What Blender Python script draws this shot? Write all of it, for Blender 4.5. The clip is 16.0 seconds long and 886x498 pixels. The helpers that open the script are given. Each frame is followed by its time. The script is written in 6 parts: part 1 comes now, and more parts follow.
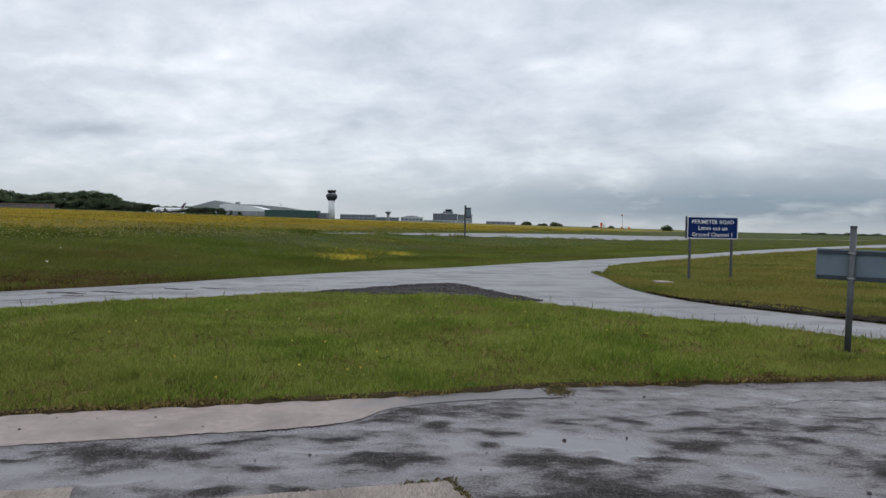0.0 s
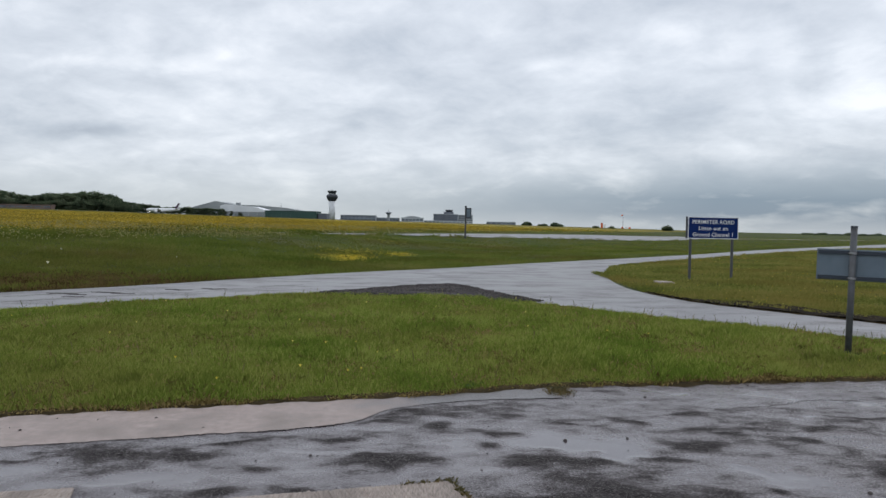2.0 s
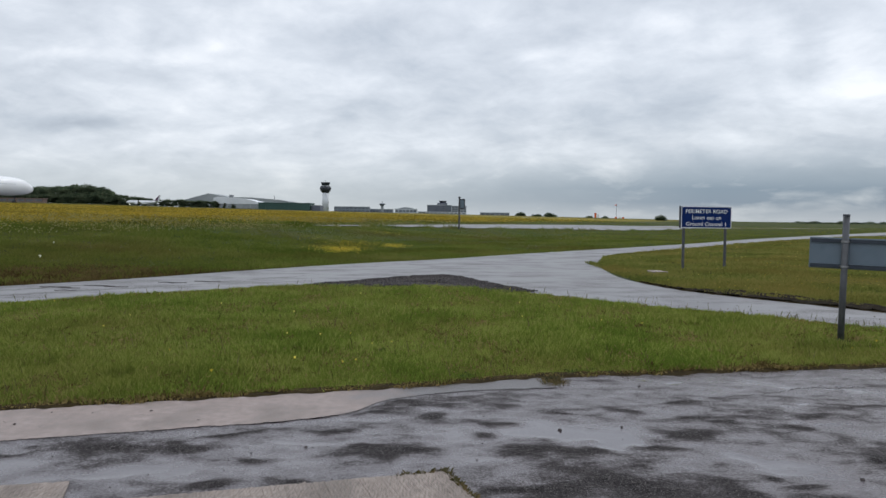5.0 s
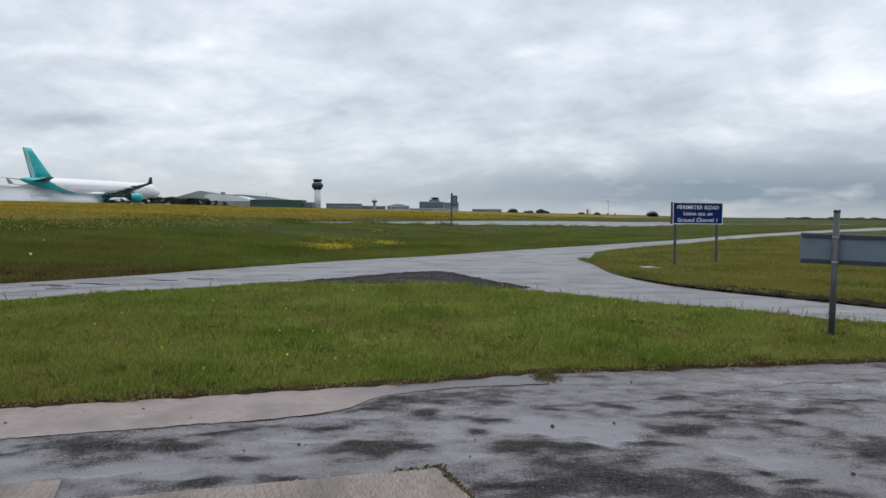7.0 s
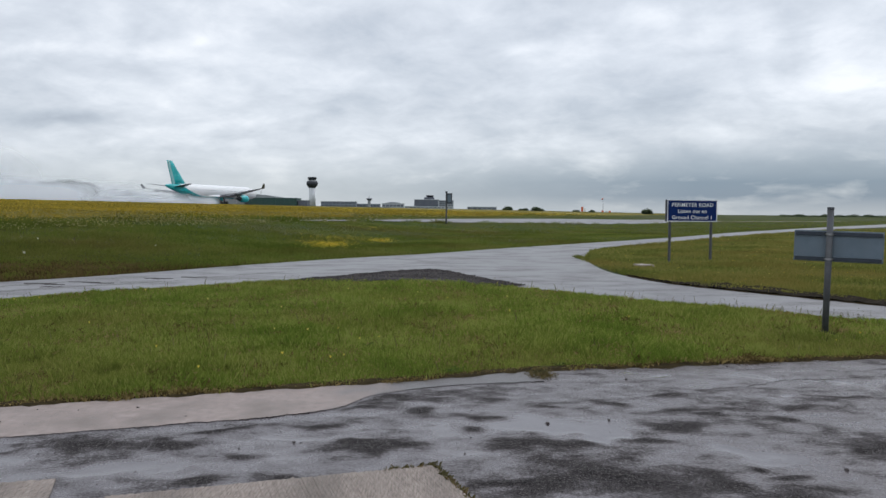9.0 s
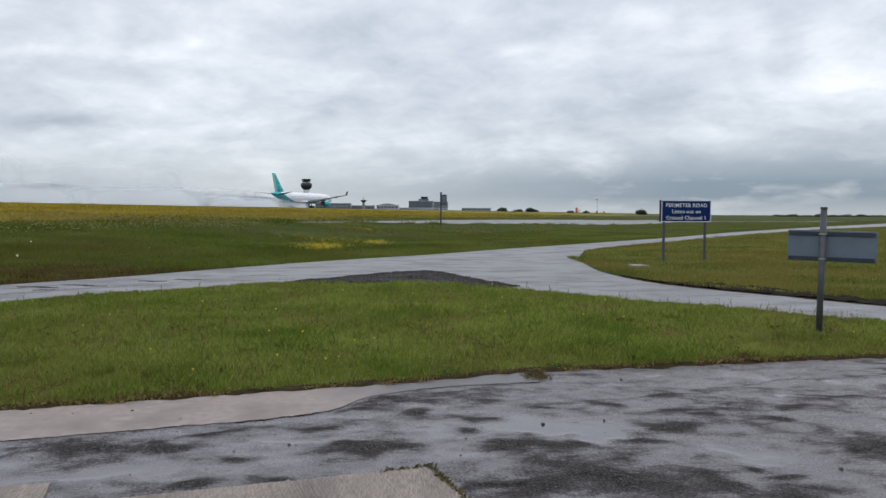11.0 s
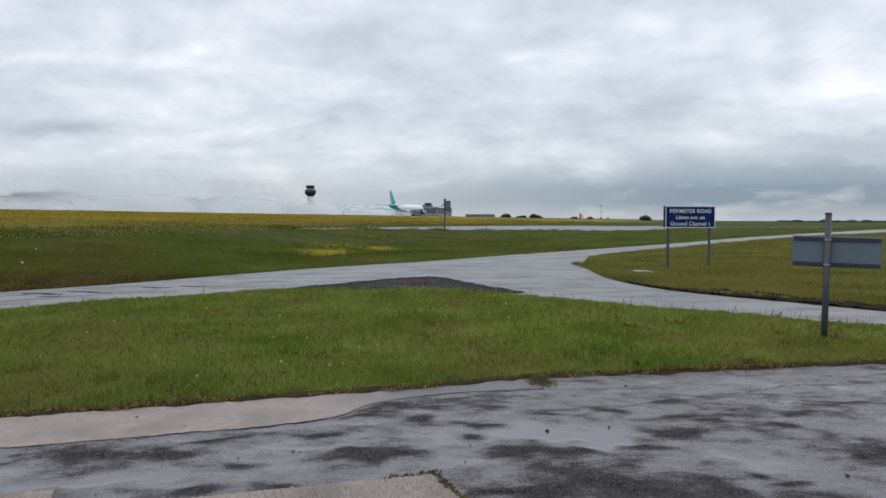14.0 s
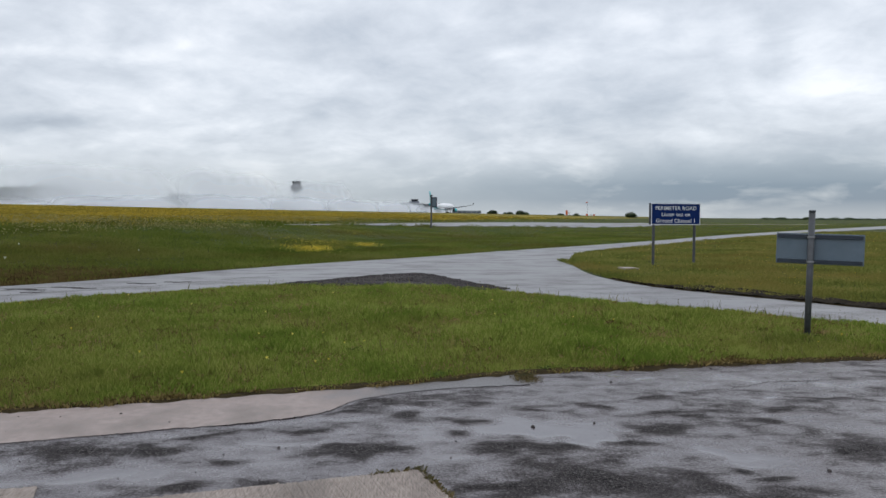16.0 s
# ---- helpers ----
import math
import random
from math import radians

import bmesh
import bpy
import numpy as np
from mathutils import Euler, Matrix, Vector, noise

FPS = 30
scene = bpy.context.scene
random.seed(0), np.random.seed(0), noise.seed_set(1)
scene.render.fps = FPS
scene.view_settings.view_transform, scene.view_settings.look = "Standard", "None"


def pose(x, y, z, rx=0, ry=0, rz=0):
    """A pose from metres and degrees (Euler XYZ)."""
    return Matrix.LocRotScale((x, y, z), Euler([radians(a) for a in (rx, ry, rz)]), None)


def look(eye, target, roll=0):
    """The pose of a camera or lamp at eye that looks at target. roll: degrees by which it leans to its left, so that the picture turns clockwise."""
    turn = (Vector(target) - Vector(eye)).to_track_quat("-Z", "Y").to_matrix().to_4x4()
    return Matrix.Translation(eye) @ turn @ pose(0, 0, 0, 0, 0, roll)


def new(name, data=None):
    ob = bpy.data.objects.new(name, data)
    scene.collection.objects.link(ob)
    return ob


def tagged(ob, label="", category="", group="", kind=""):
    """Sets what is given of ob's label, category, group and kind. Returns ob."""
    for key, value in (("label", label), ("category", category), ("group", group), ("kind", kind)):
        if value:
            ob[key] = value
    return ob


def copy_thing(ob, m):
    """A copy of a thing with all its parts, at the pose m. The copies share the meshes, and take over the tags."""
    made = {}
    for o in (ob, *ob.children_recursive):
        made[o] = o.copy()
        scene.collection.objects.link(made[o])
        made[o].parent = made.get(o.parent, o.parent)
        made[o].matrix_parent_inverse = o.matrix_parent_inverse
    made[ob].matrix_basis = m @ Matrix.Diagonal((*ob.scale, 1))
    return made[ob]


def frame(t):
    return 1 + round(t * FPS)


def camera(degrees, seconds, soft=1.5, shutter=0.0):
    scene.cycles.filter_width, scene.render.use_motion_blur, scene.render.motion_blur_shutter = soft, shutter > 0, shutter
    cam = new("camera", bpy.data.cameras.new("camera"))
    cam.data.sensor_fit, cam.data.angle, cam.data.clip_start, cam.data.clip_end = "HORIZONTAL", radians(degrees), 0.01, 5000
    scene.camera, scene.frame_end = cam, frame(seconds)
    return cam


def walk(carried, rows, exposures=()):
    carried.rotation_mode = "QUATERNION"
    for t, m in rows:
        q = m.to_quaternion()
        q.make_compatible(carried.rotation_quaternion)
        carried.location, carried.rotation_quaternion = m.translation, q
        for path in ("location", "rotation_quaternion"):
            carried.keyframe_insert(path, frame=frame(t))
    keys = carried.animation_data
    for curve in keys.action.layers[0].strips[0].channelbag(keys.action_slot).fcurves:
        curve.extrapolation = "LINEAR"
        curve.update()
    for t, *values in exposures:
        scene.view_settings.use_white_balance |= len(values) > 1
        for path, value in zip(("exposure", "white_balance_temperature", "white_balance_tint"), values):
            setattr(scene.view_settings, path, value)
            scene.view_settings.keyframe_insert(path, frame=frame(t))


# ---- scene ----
EYE = Vector((0.0, 0.0, 1.6))


def aim(yaw, pitch, roll):
    """Eye-height pose; yaw to the right and pitch upwards in degrees."""
    a, b = radians(yaw), radians(pitch)
    way = Vector((math.sin(a) * math.cos(b), math.cos(a) * math.cos(b), math.sin(b)))
    return look(EYE, EYE + way, roll)


cam = camera(58, 16.0)
PATH = [
    (0, -1.324, -1.645, 1.153),
    (0.5, -1.348, -1.609, 1.117),
    (1, -1.776, -1.477, 1.024),
    (1.5, -1.909, -1.359, 1.002),
    (2, -1.359, -1.614, 1.088),
    (2.5, -1.248, -1.707, 1.171),
    (3, -1.293, -1.637, 1.195),
    (3.5, -1.265, -1.759, 1.119),
    (4, -1.294, -1.962, 0.919),
    (6.5, -0.376, -2.456, 0.580),
    (7, -0.363, -2.485, 0.577),
    (7.5, -0.242, -2.419, 0.530),
    (8, -0.198, -2.576, 0.528),
    (8.5, -0.164, -2.635, 0.518),
    (9, 0.000, -2.639, 0.500),
    (11.5, 0.401, -2.492, 0.257),
    (12, 0.228, -2.427, 0.222),
    (12.5, 0.397, -2.337, 0.180),
    (13, 0.316, -2.258, 0.321),
    (13.5, 0.276, -2.095, 0.189),
    (14, 0.102, -2.096, 0.172),
    (14.5, 0.642, -2.132, 0.263),
    (15, 0.920, -2.257, 0.341),
    (15.5, 0.913, -2.271, 0.385),
    (16, 1.075, -2.356, 0.363),
]
walk(cam, [(t, aim(y, p, r)) for t, y, p, r in PATH])

# ---- world and light ----
PSI = radians(19.0)                     # runway heading, to the right of straight ahead
RUN = Vector((math.sin(PSI), math.cos(PSI), 0))
SIDE = Vector((math.cos(PSI), -math.sin(PSI), 0))   # to the right of the heading
RUN_X0, RUN_Z = -215.0, 4.0
RUN_U = -RUN_X0 * math.cos(PSI)          # runway centre line's distance from the camera


def nodes_of(tree):
    return tree.nodes, tree.links


# stretches of cloud: slope to the right, slope upwards, half width, half height, weight
THIN_CLOUD = ((-0.365, 0.199, 0.065, 0.014, 0.09), (-0.51, 0.197, 0.06, 0.012, 0.08), (-0.31, 0.214, 0.03, 0.007, 0.08), (-0.50, 0.245, 0.08, 0.022, 0.04), (0.36, 0.225, 0.09, 0.03, 0.05),
              (0.49, 0.195, 0.05, 0.03, 0.09), (0.51, 0.160, 0.05, 0.018, 0.11), (0.25, 0.245, 0.04, 0.015, 0.06), (0.10, 0.205, 0.04, 0.010, 0.06), (-0.14, 0.055, 0.12, 0.012, 0.04),
              (-0.25, 0.16, 0.16, 0.03, 0.03), (0.04, 0.13, 0.12, 0.03, 0.03))
THICK_CLOUD = ((-0.40, 0.175, 0.11, 0.016, -0.06), (-0.10, 0.230, 0.045, 0.035, -0.05), (-0.14, 0.135, 0.04, 0.022, -0.07), (-0.26, 0.096, 0.035, 0.010, -0.07), (-0.48, 0.110, 0.07, 0.009, -0.07),
               (-0.33, 0.075, 0.03, 0.007, -0.05), (0.44, 0.225, 0.035, 0.03, -0.13), (0.50, 0.105, 0.08, 0.028, -0.10), (0.19, 0.10, 0.10, 0.03, -0.045), (0.02, 0.215, 0.06, 0.02, -0.03),
               (0.30, 0.15, 0.08, 0.02, -0.03), (0.09, 0.028, 0.20, 0.012, -0.05), (0.10, 0.17, 0.16, 0.07, -0.035), (0.44, 0.06, 0.16, 0.02, -0.08))


def make_world():
    w = bpy.data.worlds.new("overcast_sky")
    scene.world = w
    w.use_nodes = True
    n, l = nodes_of(w.node_tree)
    n.clear()
    out = n.new("ShaderNodeOutputWorld")
    bg = n.new("ShaderNodeBackground")
    l.new(bg.outputs[0], out.inputs[0])
    tc = n.new("ShaderNodeTexCoord")
    sep = n.new("ShaderNodeSeparateXYZ")
    l.new(tc.outputs["Generated"], sep.inputs[0])

    def m(op, a, b=None, c=None, clamp=False):
        k = n.new("ShaderNodeMath")
        k.operation, k.use_clamp = op, clamp
        for i, v in enumerate((a, b, c)):
            if v is None:
                continue
            if isinstance(v, (int, float)):
                k.inputs[i].default_value = v
            else:
                l.new(v, k.inputs[i])
        return k.outputs[0]

    up = m("MAXIMUM", sep.outputs[2], 0.0)
    low = m("ADD", up, 0.30)
    px, py = m("DIVIDE", sep.outputs[0], low), m("DIVIDE", sep.outputs[1], low)
    comb = n.new("ShaderNodeCombineXYZ")
    l.new(px, comb.inputs[0]), l.new(py, comb.inputs[1])

    def cloud(scale, detail, rough, dist, off):
        mp = n.new("ShaderNodeMapping")
        mp.inputs["Location"].default_value = off
        mp.inputs["Rotation"].default_value = (0, 0, radians(20))
        mp.inputs["Scale"].default_value = (1.0, 1.0, 1.0)
        l.new(comb.outputs[0], mp.inputs[0])
        t = n.new("ShaderNodeTexNoise")
        for key, v in (("Scale", scale), ("Detail", detail), ("Roughness", rough), ("Distortion", dist)):
            t.inputs[key].default_value = v
        l.new(mp.outputs[0], t.inputs["Vector"])
        return t.outputs["Fac"]

    big = cloud(0.9, 3, 0.5, 0.2, (3.1, 0.4, 0))
    mid = cloud(3.0, 7, 0.54, 0.3, (7.3, 2.2, 0))
    fine = cloud(7.5, 7, 0.60, 0.3, (1.3, 5.2, 0))
    # slopes to the right and upwards, stirred so that the cloud edges fray
    ahead = m("MAXIMUM", sep.outputs[1], 0.05)
    stir = n.new("ShaderNodeTexNoise")
    for key, v in (("Scale", 2.6), ("Detail", 7), ("Roughness", 0.6)):
        stir.inputs[key].default_value = v
    l.new(comb.outputs[0], stir.inputs["Vector"])
    tint = n.new("ShaderNodeSeparateColor")
    l.new(stir.outputs["Color"], tint.inputs[0])
    right_of = m("ADD", m("DIVIDE", sep.outputs[0], ahead), m("MULTIPLY_ADD", tint.outputs[0], 0.13, -0.065))
    above = m("ADD", m("DIVIDE", sep.outputs[2], ahead), m("MULTIPLY_ADD", tint.outputs[1], 0.055, -0.0275))

    def bank(az, el, wide, high, weight):
        """A thinner (weight above 0) or thicker stretch of the cloud cover."""
        p = m("MULTIPLY", m("SUBTRACT", right_of, az), 1 / wide)
        q = m("MULTIPLY", m("SUBTRACT", above, el), 1 / high)
        return m("MULTIPLY", m("POWER", math.e, m("MULTIPLY", m("MULTIPLY_ADD", p, p, m("MULTIPLY", q, q)), -0.9)), weight)

    tot = m("ADD", m("MULTIPLY", big, 0.28), m("ADD", m("MULTIPLY", mid, 0.46), m("MULTIPLY", fine, 0.26)))
    tot = m("MULTIPLY_ADD", m("SUBTRACT", tot, 0.5), 0.76, 0.538)
    for row in THIN_CLOUD + THICK_CLOUD:
        tot = m("ADD", tot, bank(*row))
    ramp = n.new("ShaderNodeValToRGB")
    e = ramp.color_ramp.elements
    e[0].position, e[0].color = 0.38, (0.41, 0.455, 0.53, 1)
    e[1].position, e[1].color = 0.66, (0.90, 0.93, 0.975, 1)
    for pos, col in ((0.45, (0.50, 0.55, 0.625, 1)), (0.505, (0.595, 0.64, 0.71, 1)), (0.55, (0.67, 0.715, 0.785, 1)), (0.60, (0.77, 0.81, 0.875, 1))):
        k = e.new(pos)
        k.color = col
    l.new(tot, ramp.inputs[0])
    # even grey haze of rain low over the horizon
    band = n.new("ShaderNodeMapRange")
    band.interpolation_type = "SMOOTHSTEP"
    for i, v in ((1, 0.0), (2, 0.09), (3, 0.75), (4, 0.0)):
        band.inputs[i].default_value = v
    l.new(sep.outputs[2], band.inputs[0])
    haze = n.new("ShaderNodeMix")
    haze.data_type = "RGBA"
    l.new(band.outputs[0], haze.inputs["Factor"])
    l.new(ramp.outputs[0], haze.inputs[6])
    haze.inputs[7].default_value = (0.49, 0.545, 0.58, 1)
    # heavier grey-blue cloud far off to the right, near the horizon
    right = n.new("ShaderNodeMapRange")
    for i, v in ((1, -0.20), (2, 0.30), (3, 0.10), (4, 1.0)):
        right.inputs[i].default_value = v
    l.new(sep.outputs[0], right.inputs[0])
    low_f = n.new("ShaderNodeMapRange")
    for i, v in ((1, 0.038), (2, 0.092), (3, 1.0), (4, 0.0)):
        low_f.inputs[i].default_value = v
    l.new(sep.outputs[2], low_f.inputs[0])
    foot = n.new("ShaderNodeMapRange")
    for i, v in ((1, 0.004), (2, 0.022), (3, 0.45), (4, 1.0)):
        foot.inputs[i].default_value = v
    l.new(sep.outputs[2], foot.inputs[0])
    heavy = m("MULTIPLY", m("MULTIPLY", m("MULTIPLY", right.outputs[0], low_f.outputs[0]), foot.outputs[0]), m("MULTIPLY_ADD", mid, -3.4, 2.8, clamp=True))
    mix = n.new("ShaderNodeMix")
    mix.data_type = "RGBA"
    l.new(heavy, mix.inputs["Factor"])
    l.new(haze.outputs[2], mix.inputs[6])
    mix.inputs[7].default_value = (0.165, 0.24, 0.335, 1)
    sky = n.new("ShaderNodeTexSky")
    sky.sky_type, sky.sun_disc = "NISHITA", False
    sky.sun_elevation, sky.sun_rotation = radians(48), radians(40)
    sc = n.new("ShaderNodeMix")
    sc.data_type, sc.blend_type = "RGBA", "ADD"
    sc.inputs["Factor"].default_value = 0.012
    l.new(mix.outputs[2], sc.inputs[6])
    l.new(sky.outputs[0], sc.inputs[7])
    l.new(sc.outputs[2], bg.inputs[0])
    # an overcast sky is brighter overhead than round the horizon
    zen = n.new("ShaderNodeMapRange")
    zen.interpolation_type = "SMOOTHSTEP"
    for i, v in ((1, 0.27), (2, 0.85), (3, 1.0), (4, 1.5)):
        zen.inputs[i].default_value = v
    l.new(sep.outputs[2], zen.inputs[0])
    l.new(zen.outputs[0], bg.inputs[1])


make_world()
sun = new("sun", bpy.data.lights.new("sun", "SUN"))
sun.data.energy, sun.data.angle, sun.data.color = 0.5, radians(20), (1.0, 0.96, 0.9)
sun.matrix_world = look((0, 0, 60), (-30, -35, 0))
scene.view_settings.exposure = 0.0


# ---- materials ----
def material(name, colours, scale=5.0, detail=6.0, rough=(0.6, 0.8), metal=0.0, bump=0.0, bump_scale=40.0, spec=0.5,
             stretch=(1, 1, 1), stains=None, island=0.0, objrand=0.0, space="Object", leafy=False):
    """A surface whose colour runs between the given stops by noise at two scales."""
    mt = bpy.data.materials.new(name)
    mt.use_nodes = True
    n, l = nodes_of(mt.node_tree)
    b = n["Principled BSDF"]
    b.inputs["Metallic"].default_value = metal
    b.inputs["Specular IOR Level"].default_value = spec
    tc = n.new("ShaderNodeTexCoord")
    mp = n.new("ShaderNodeMapping")
    mp.inputs["Scale"].default_value = stretch
    if space == "World":
        geo = n.new("ShaderNodeNewGeometry")
        l.new(geo.outputs["Position"], mp.inputs[0])
    else:
        l.new(tc.outputs["Object"], mp.inputs[0])
    t = n.new("ShaderNodeTexNoise")
    t.inputs["Scale"].default_value, t.inputs["Detail"].default_value = scale, detail
    l.new(mp.outputs[0], t.inputs["Vector"])
    fac = t.outputs["Fac"]
    if island or objrand:
        src = n.new("ShaderNodeNewGeometry").outputs["Random Per Island"] if island else n.new("ShaderNodeObjectInfo").outputs["Random"]
        k = n.new("ShaderNodeMath")
        k.operation = "MULTIPLY_ADD"
        k.inputs[1].default_value = island or objrand
        l.new(src, k.inputs[0])
        l.new(fac, k.inputs[2])
        k2 = n.new("ShaderNodeMath")
        k2.operation = "SUBTRACT"
        k2.inputs[1].default_value = (island or objrand) / 2
        l.new(k.outputs[0], k2.inputs[0])
        fac = k2.outputs[0]
    ramp = n.new("ShaderNodeValToRGB")
    e = ramp.color_ramp.elements
    stops = len(colours)
    e[0].position, e[0].color = 0.3, (*colours[0], 1)
    e[1].position, e[1].color = 0.7, (*colours[-1], 1)
    for i in range(1, stops - 1):
        k = e.new(0.3 + 0.4 * i / (stops - 1))
        k.color = (*colours[i], 1)
    l.new(fac, ramp.inputs[0])
    col = ramp.outputs[0]
    if stains:
        sc, colour, amount = stains
        t2 = n.new("ShaderNodeTexNoise")
        t2.inputs["Scale"].default_value, t2.inputs["Detail"].default_value = sc, 4
        l.new(mp.outputs[0], t2.inputs["Vector"])
        r2 = n.new("ShaderNodeMapRange")
        for i, v in ((1, 0.45), (2, 0.68), (3, 0.0), (4, amount)):
            r2.inputs[i].default_value = v
        l.new(t2.outputs["Fac"], r2.inputs[0])
        mx = n.new("ShaderNodeMix")
        mx.data_type = "RGBA"
        l.new(r2.outputs[0], mx.inputs["Factor"])
        l.new(col, mx.inputs[6])
        mx.inputs[7].default_value = (*colour, 1)
        col = mx.outputs[2]
    l.new(col, b.inputs["Base Color"])
    if leafy:
        # thin leaves pass light on: the same light from above on both of their sides
        add = n.new("ShaderNodeAddShader")
        for i, (kind, z) in enumerate((("ShaderNodeBsdfDiffuse", 1.0), ("ShaderNodeBsdfTranslucent", -1.0))):
            d = n.new(kind)
            nm = n.new("ShaderNodeCombineXYZ")
            nm.inputs[2].default_value = z
            l.new(nm.outputs[0], d.inputs["Normal"])
            l.new(col, d.inputs["Color"])
            l.new(d.outputs[0], add.inputs[i])
        l.new(add.outputs[0], n["Material Output"].inputs[0])
    rr = n.new("ShaderNodeMapRange")
    for i, v in ((1, 0.35), (2, 0.65), (3, rough[0]), (4, rough[1])):
        rr.inputs[i].default_value = v
    l.new(t.outputs["Fac"], rr.inputs[0])
    l.new(rr.outputs[0], b.inputs["Roughness"])
    if bump:
        t3 = n.new("ShaderNodeTexNoise")
        t3.inputs["Scale"].default_value, t3.inputs["Detail"].default_value = bump_scale, 3
        l.new(mp.outputs[0], t3.inputs["Vector"])
        bp = n.new("ShaderNodeBump")
        bp.inputs["Strength"].default_value, bp.inputs["Distance"].default_value = bump, 0.01
        l.new(t3.outputs["Fac"], bp.inputs["Height"])
        l.new(bp.outputs[0], b.inputs["Normal"])
    return mt


def wet_asphalt(name, dry, sheen, scale, lows, rough, spec, spots=(), grit_size=64.0, stretch=(0.8, 1.15, 1)):
    """Worn tarmac under rain: dark rough chippings where it drains, a film of water where it lies low.
    lows: where in the relief the film begins and ends; spots: (x, y, length, width, depth) of known hollows and humps."""
    mt = bpy.data.materials.new(name)
    mt.use_nodes = True
    n, l = nodes_of(mt.node_tree)
    b = n["Principled BSDF"]
    geo = n.new("ShaderNodeNewGeometry")
    where = geo.outputs["Position"]
    mp = n.new("ShaderNodeMapping")
    mp.inputs["Scale"].default_value = stretch
    mp.inputs["Rotation"].default_value = (0, 0, radians(-14))
    l.new(where, mp.inputs[0])

    def tex(size, detail, r, vec):
        t = n.new("ShaderNodeTexNoise")
        t.inputs["Scale"].default_value, t.inputs["Detail"].default_value, t.inputs["Roughness"].default_value = size, detail, r
        l.new(vec, t.inputs["Vector"])
        return t.outputs["Fac"]

    def span(src, p, q, d, e):
        r = n.new("ShaderNodeMapRange")
        r.interpolation_type = "SMOOTHSTEP"
        for i, v in ((1, p), (2, q), (3, d), (4, e)):
            r.inputs[i].default_value = v
        l.new(src, r.inputs[0])
        return r.outputs[0]

    def m(op, p, q):
        k = n.new("ShaderNodeMath")
        k.operation = op
        for i, v in enumerate((p, q)):
            if isinstance(v, (int, float)):
                k.inputs[i].default_value = v
            else:
                l.new(v, k.inputs[i])
        return k.outputs[0]

    relief = m("ADD", m("MULTIPLY", tex(scale, 7, 0.58, mp.outputs[0]), 0.72), m("MULTIPLY", tex(scale * 3.3, 5, 0.6, mp.outputs[0]), 0.28))
    # ragged outlines for the known spots
    warp = n.new("ShaderNodeTexNoise")
    warp.inputs["Scale"].default_value, warp.inputs["Detail"].default_value = 4.5, 5
    l.new(where, warp.inputs["Vector"])
    off = n.new("ShaderNodeVectorMath")
    off.operation = "MULTIPLY_ADD"
    off.inputs[1].default_value, off.inputs[2].default_value = (0.55, 0.55, 0), (-0.275, -0.275, 0)
    l.new(warp.outputs["Color"], off.inputs[0])
    moved = n.new("ShaderNodeVectorMath")
    l.new(where, moved.inputs[0]), l.new(off.outputs[0], moved.inputs[1])
    for x, y, lx, ly, turn, depth in spots:
        v = n.new("ShaderNodeMapping")
        v.vector_type = "TEXTURE"
        v.inputs["Location"].default_value, v.inputs["Scale"].default_value = (x, y, 0), (lx, ly, 1)
        v.inputs["Rotation"].default_value = (0, 0, radians(turn))
        l.new(moved.outputs[0], v.inputs[0])
        ln = n.new("ShaderNodeVectorMath")
        ln.operation = "LENGTH"
        l.new(v.outputs[0], ln.inputs[0])
        relief = m("ADD", relief, span(ln.outputs["Value"], 0.2, 1.5, depth, 0.0))
    grit = tex(grit_size, 3, 0.75, where)
    patch = tex(0.6, 4, 0.5, where)
    ramp = n.new("ShaderNodeValToRGB")
    e = ramp.color_ramp.elements
    e[0].position, e[0].color = 0.34, (*[c * 0.25 for c in dry], 1)
    e[1].position, e[1].color = 0.70, (*[c * 2.6 for c in dry], 1)
    l.new(grit, ramp.inputs[0])
    tint = n.new("ShaderNodeMix")
    tint.data_type, tint.blend_type = "RGBA", "MULTIPLY"
    l.new(span(patch, 0.35, 0.65, 0.0, 0.6), tint.inputs["Factor"])
    l.new(ramp.outputs[0], tint.inputs[6])
    tint.inputs[7].default_value = (0.66, 0.62, 0.60, 1)
    film = n.new("ShaderNodeMix")
    film.data_type = "RGBA"
    l.new(span(relief, lows[0], lows[1], 0.0, 1.0), film.inputs["Factor"])
    l.new(tint.outputs[2], film.inputs[6])
    film.inputs[7].default_value = (*sheen, 1)
    l.new(film.outputs[2], b.inputs["Base Color"])
    still = span(relief, lows[1] + 0.08, lows[1] + 0.2, 1.0, 0.2)
    l.new(m("MULTIPLY", span(relief, lows[0], lows[1], rough[0], rough[1]), still), b.inputs["Roughness"])
    l.new(span(relief, lows[0], lows[1], spec[0], spec[1]), b.inputs["Specular IOR Level"])
    bp = n.new("ShaderNodeBump")
    bp.inputs["Distance"].default_value = 0.02
    l.new(m("ADD", m("MULTIPLY", grit, 0.6), m("MULTIPLY", relief, 0.9)), bp.inputs["Height"])
    l.new(span(relief, lows[0] - 0.04, lows[1] - 0.02, 1.0, 0.12), bp.inputs["Strength"])
    l.new(bp.outputs[0], b.inputs["Normal"])
    return mt


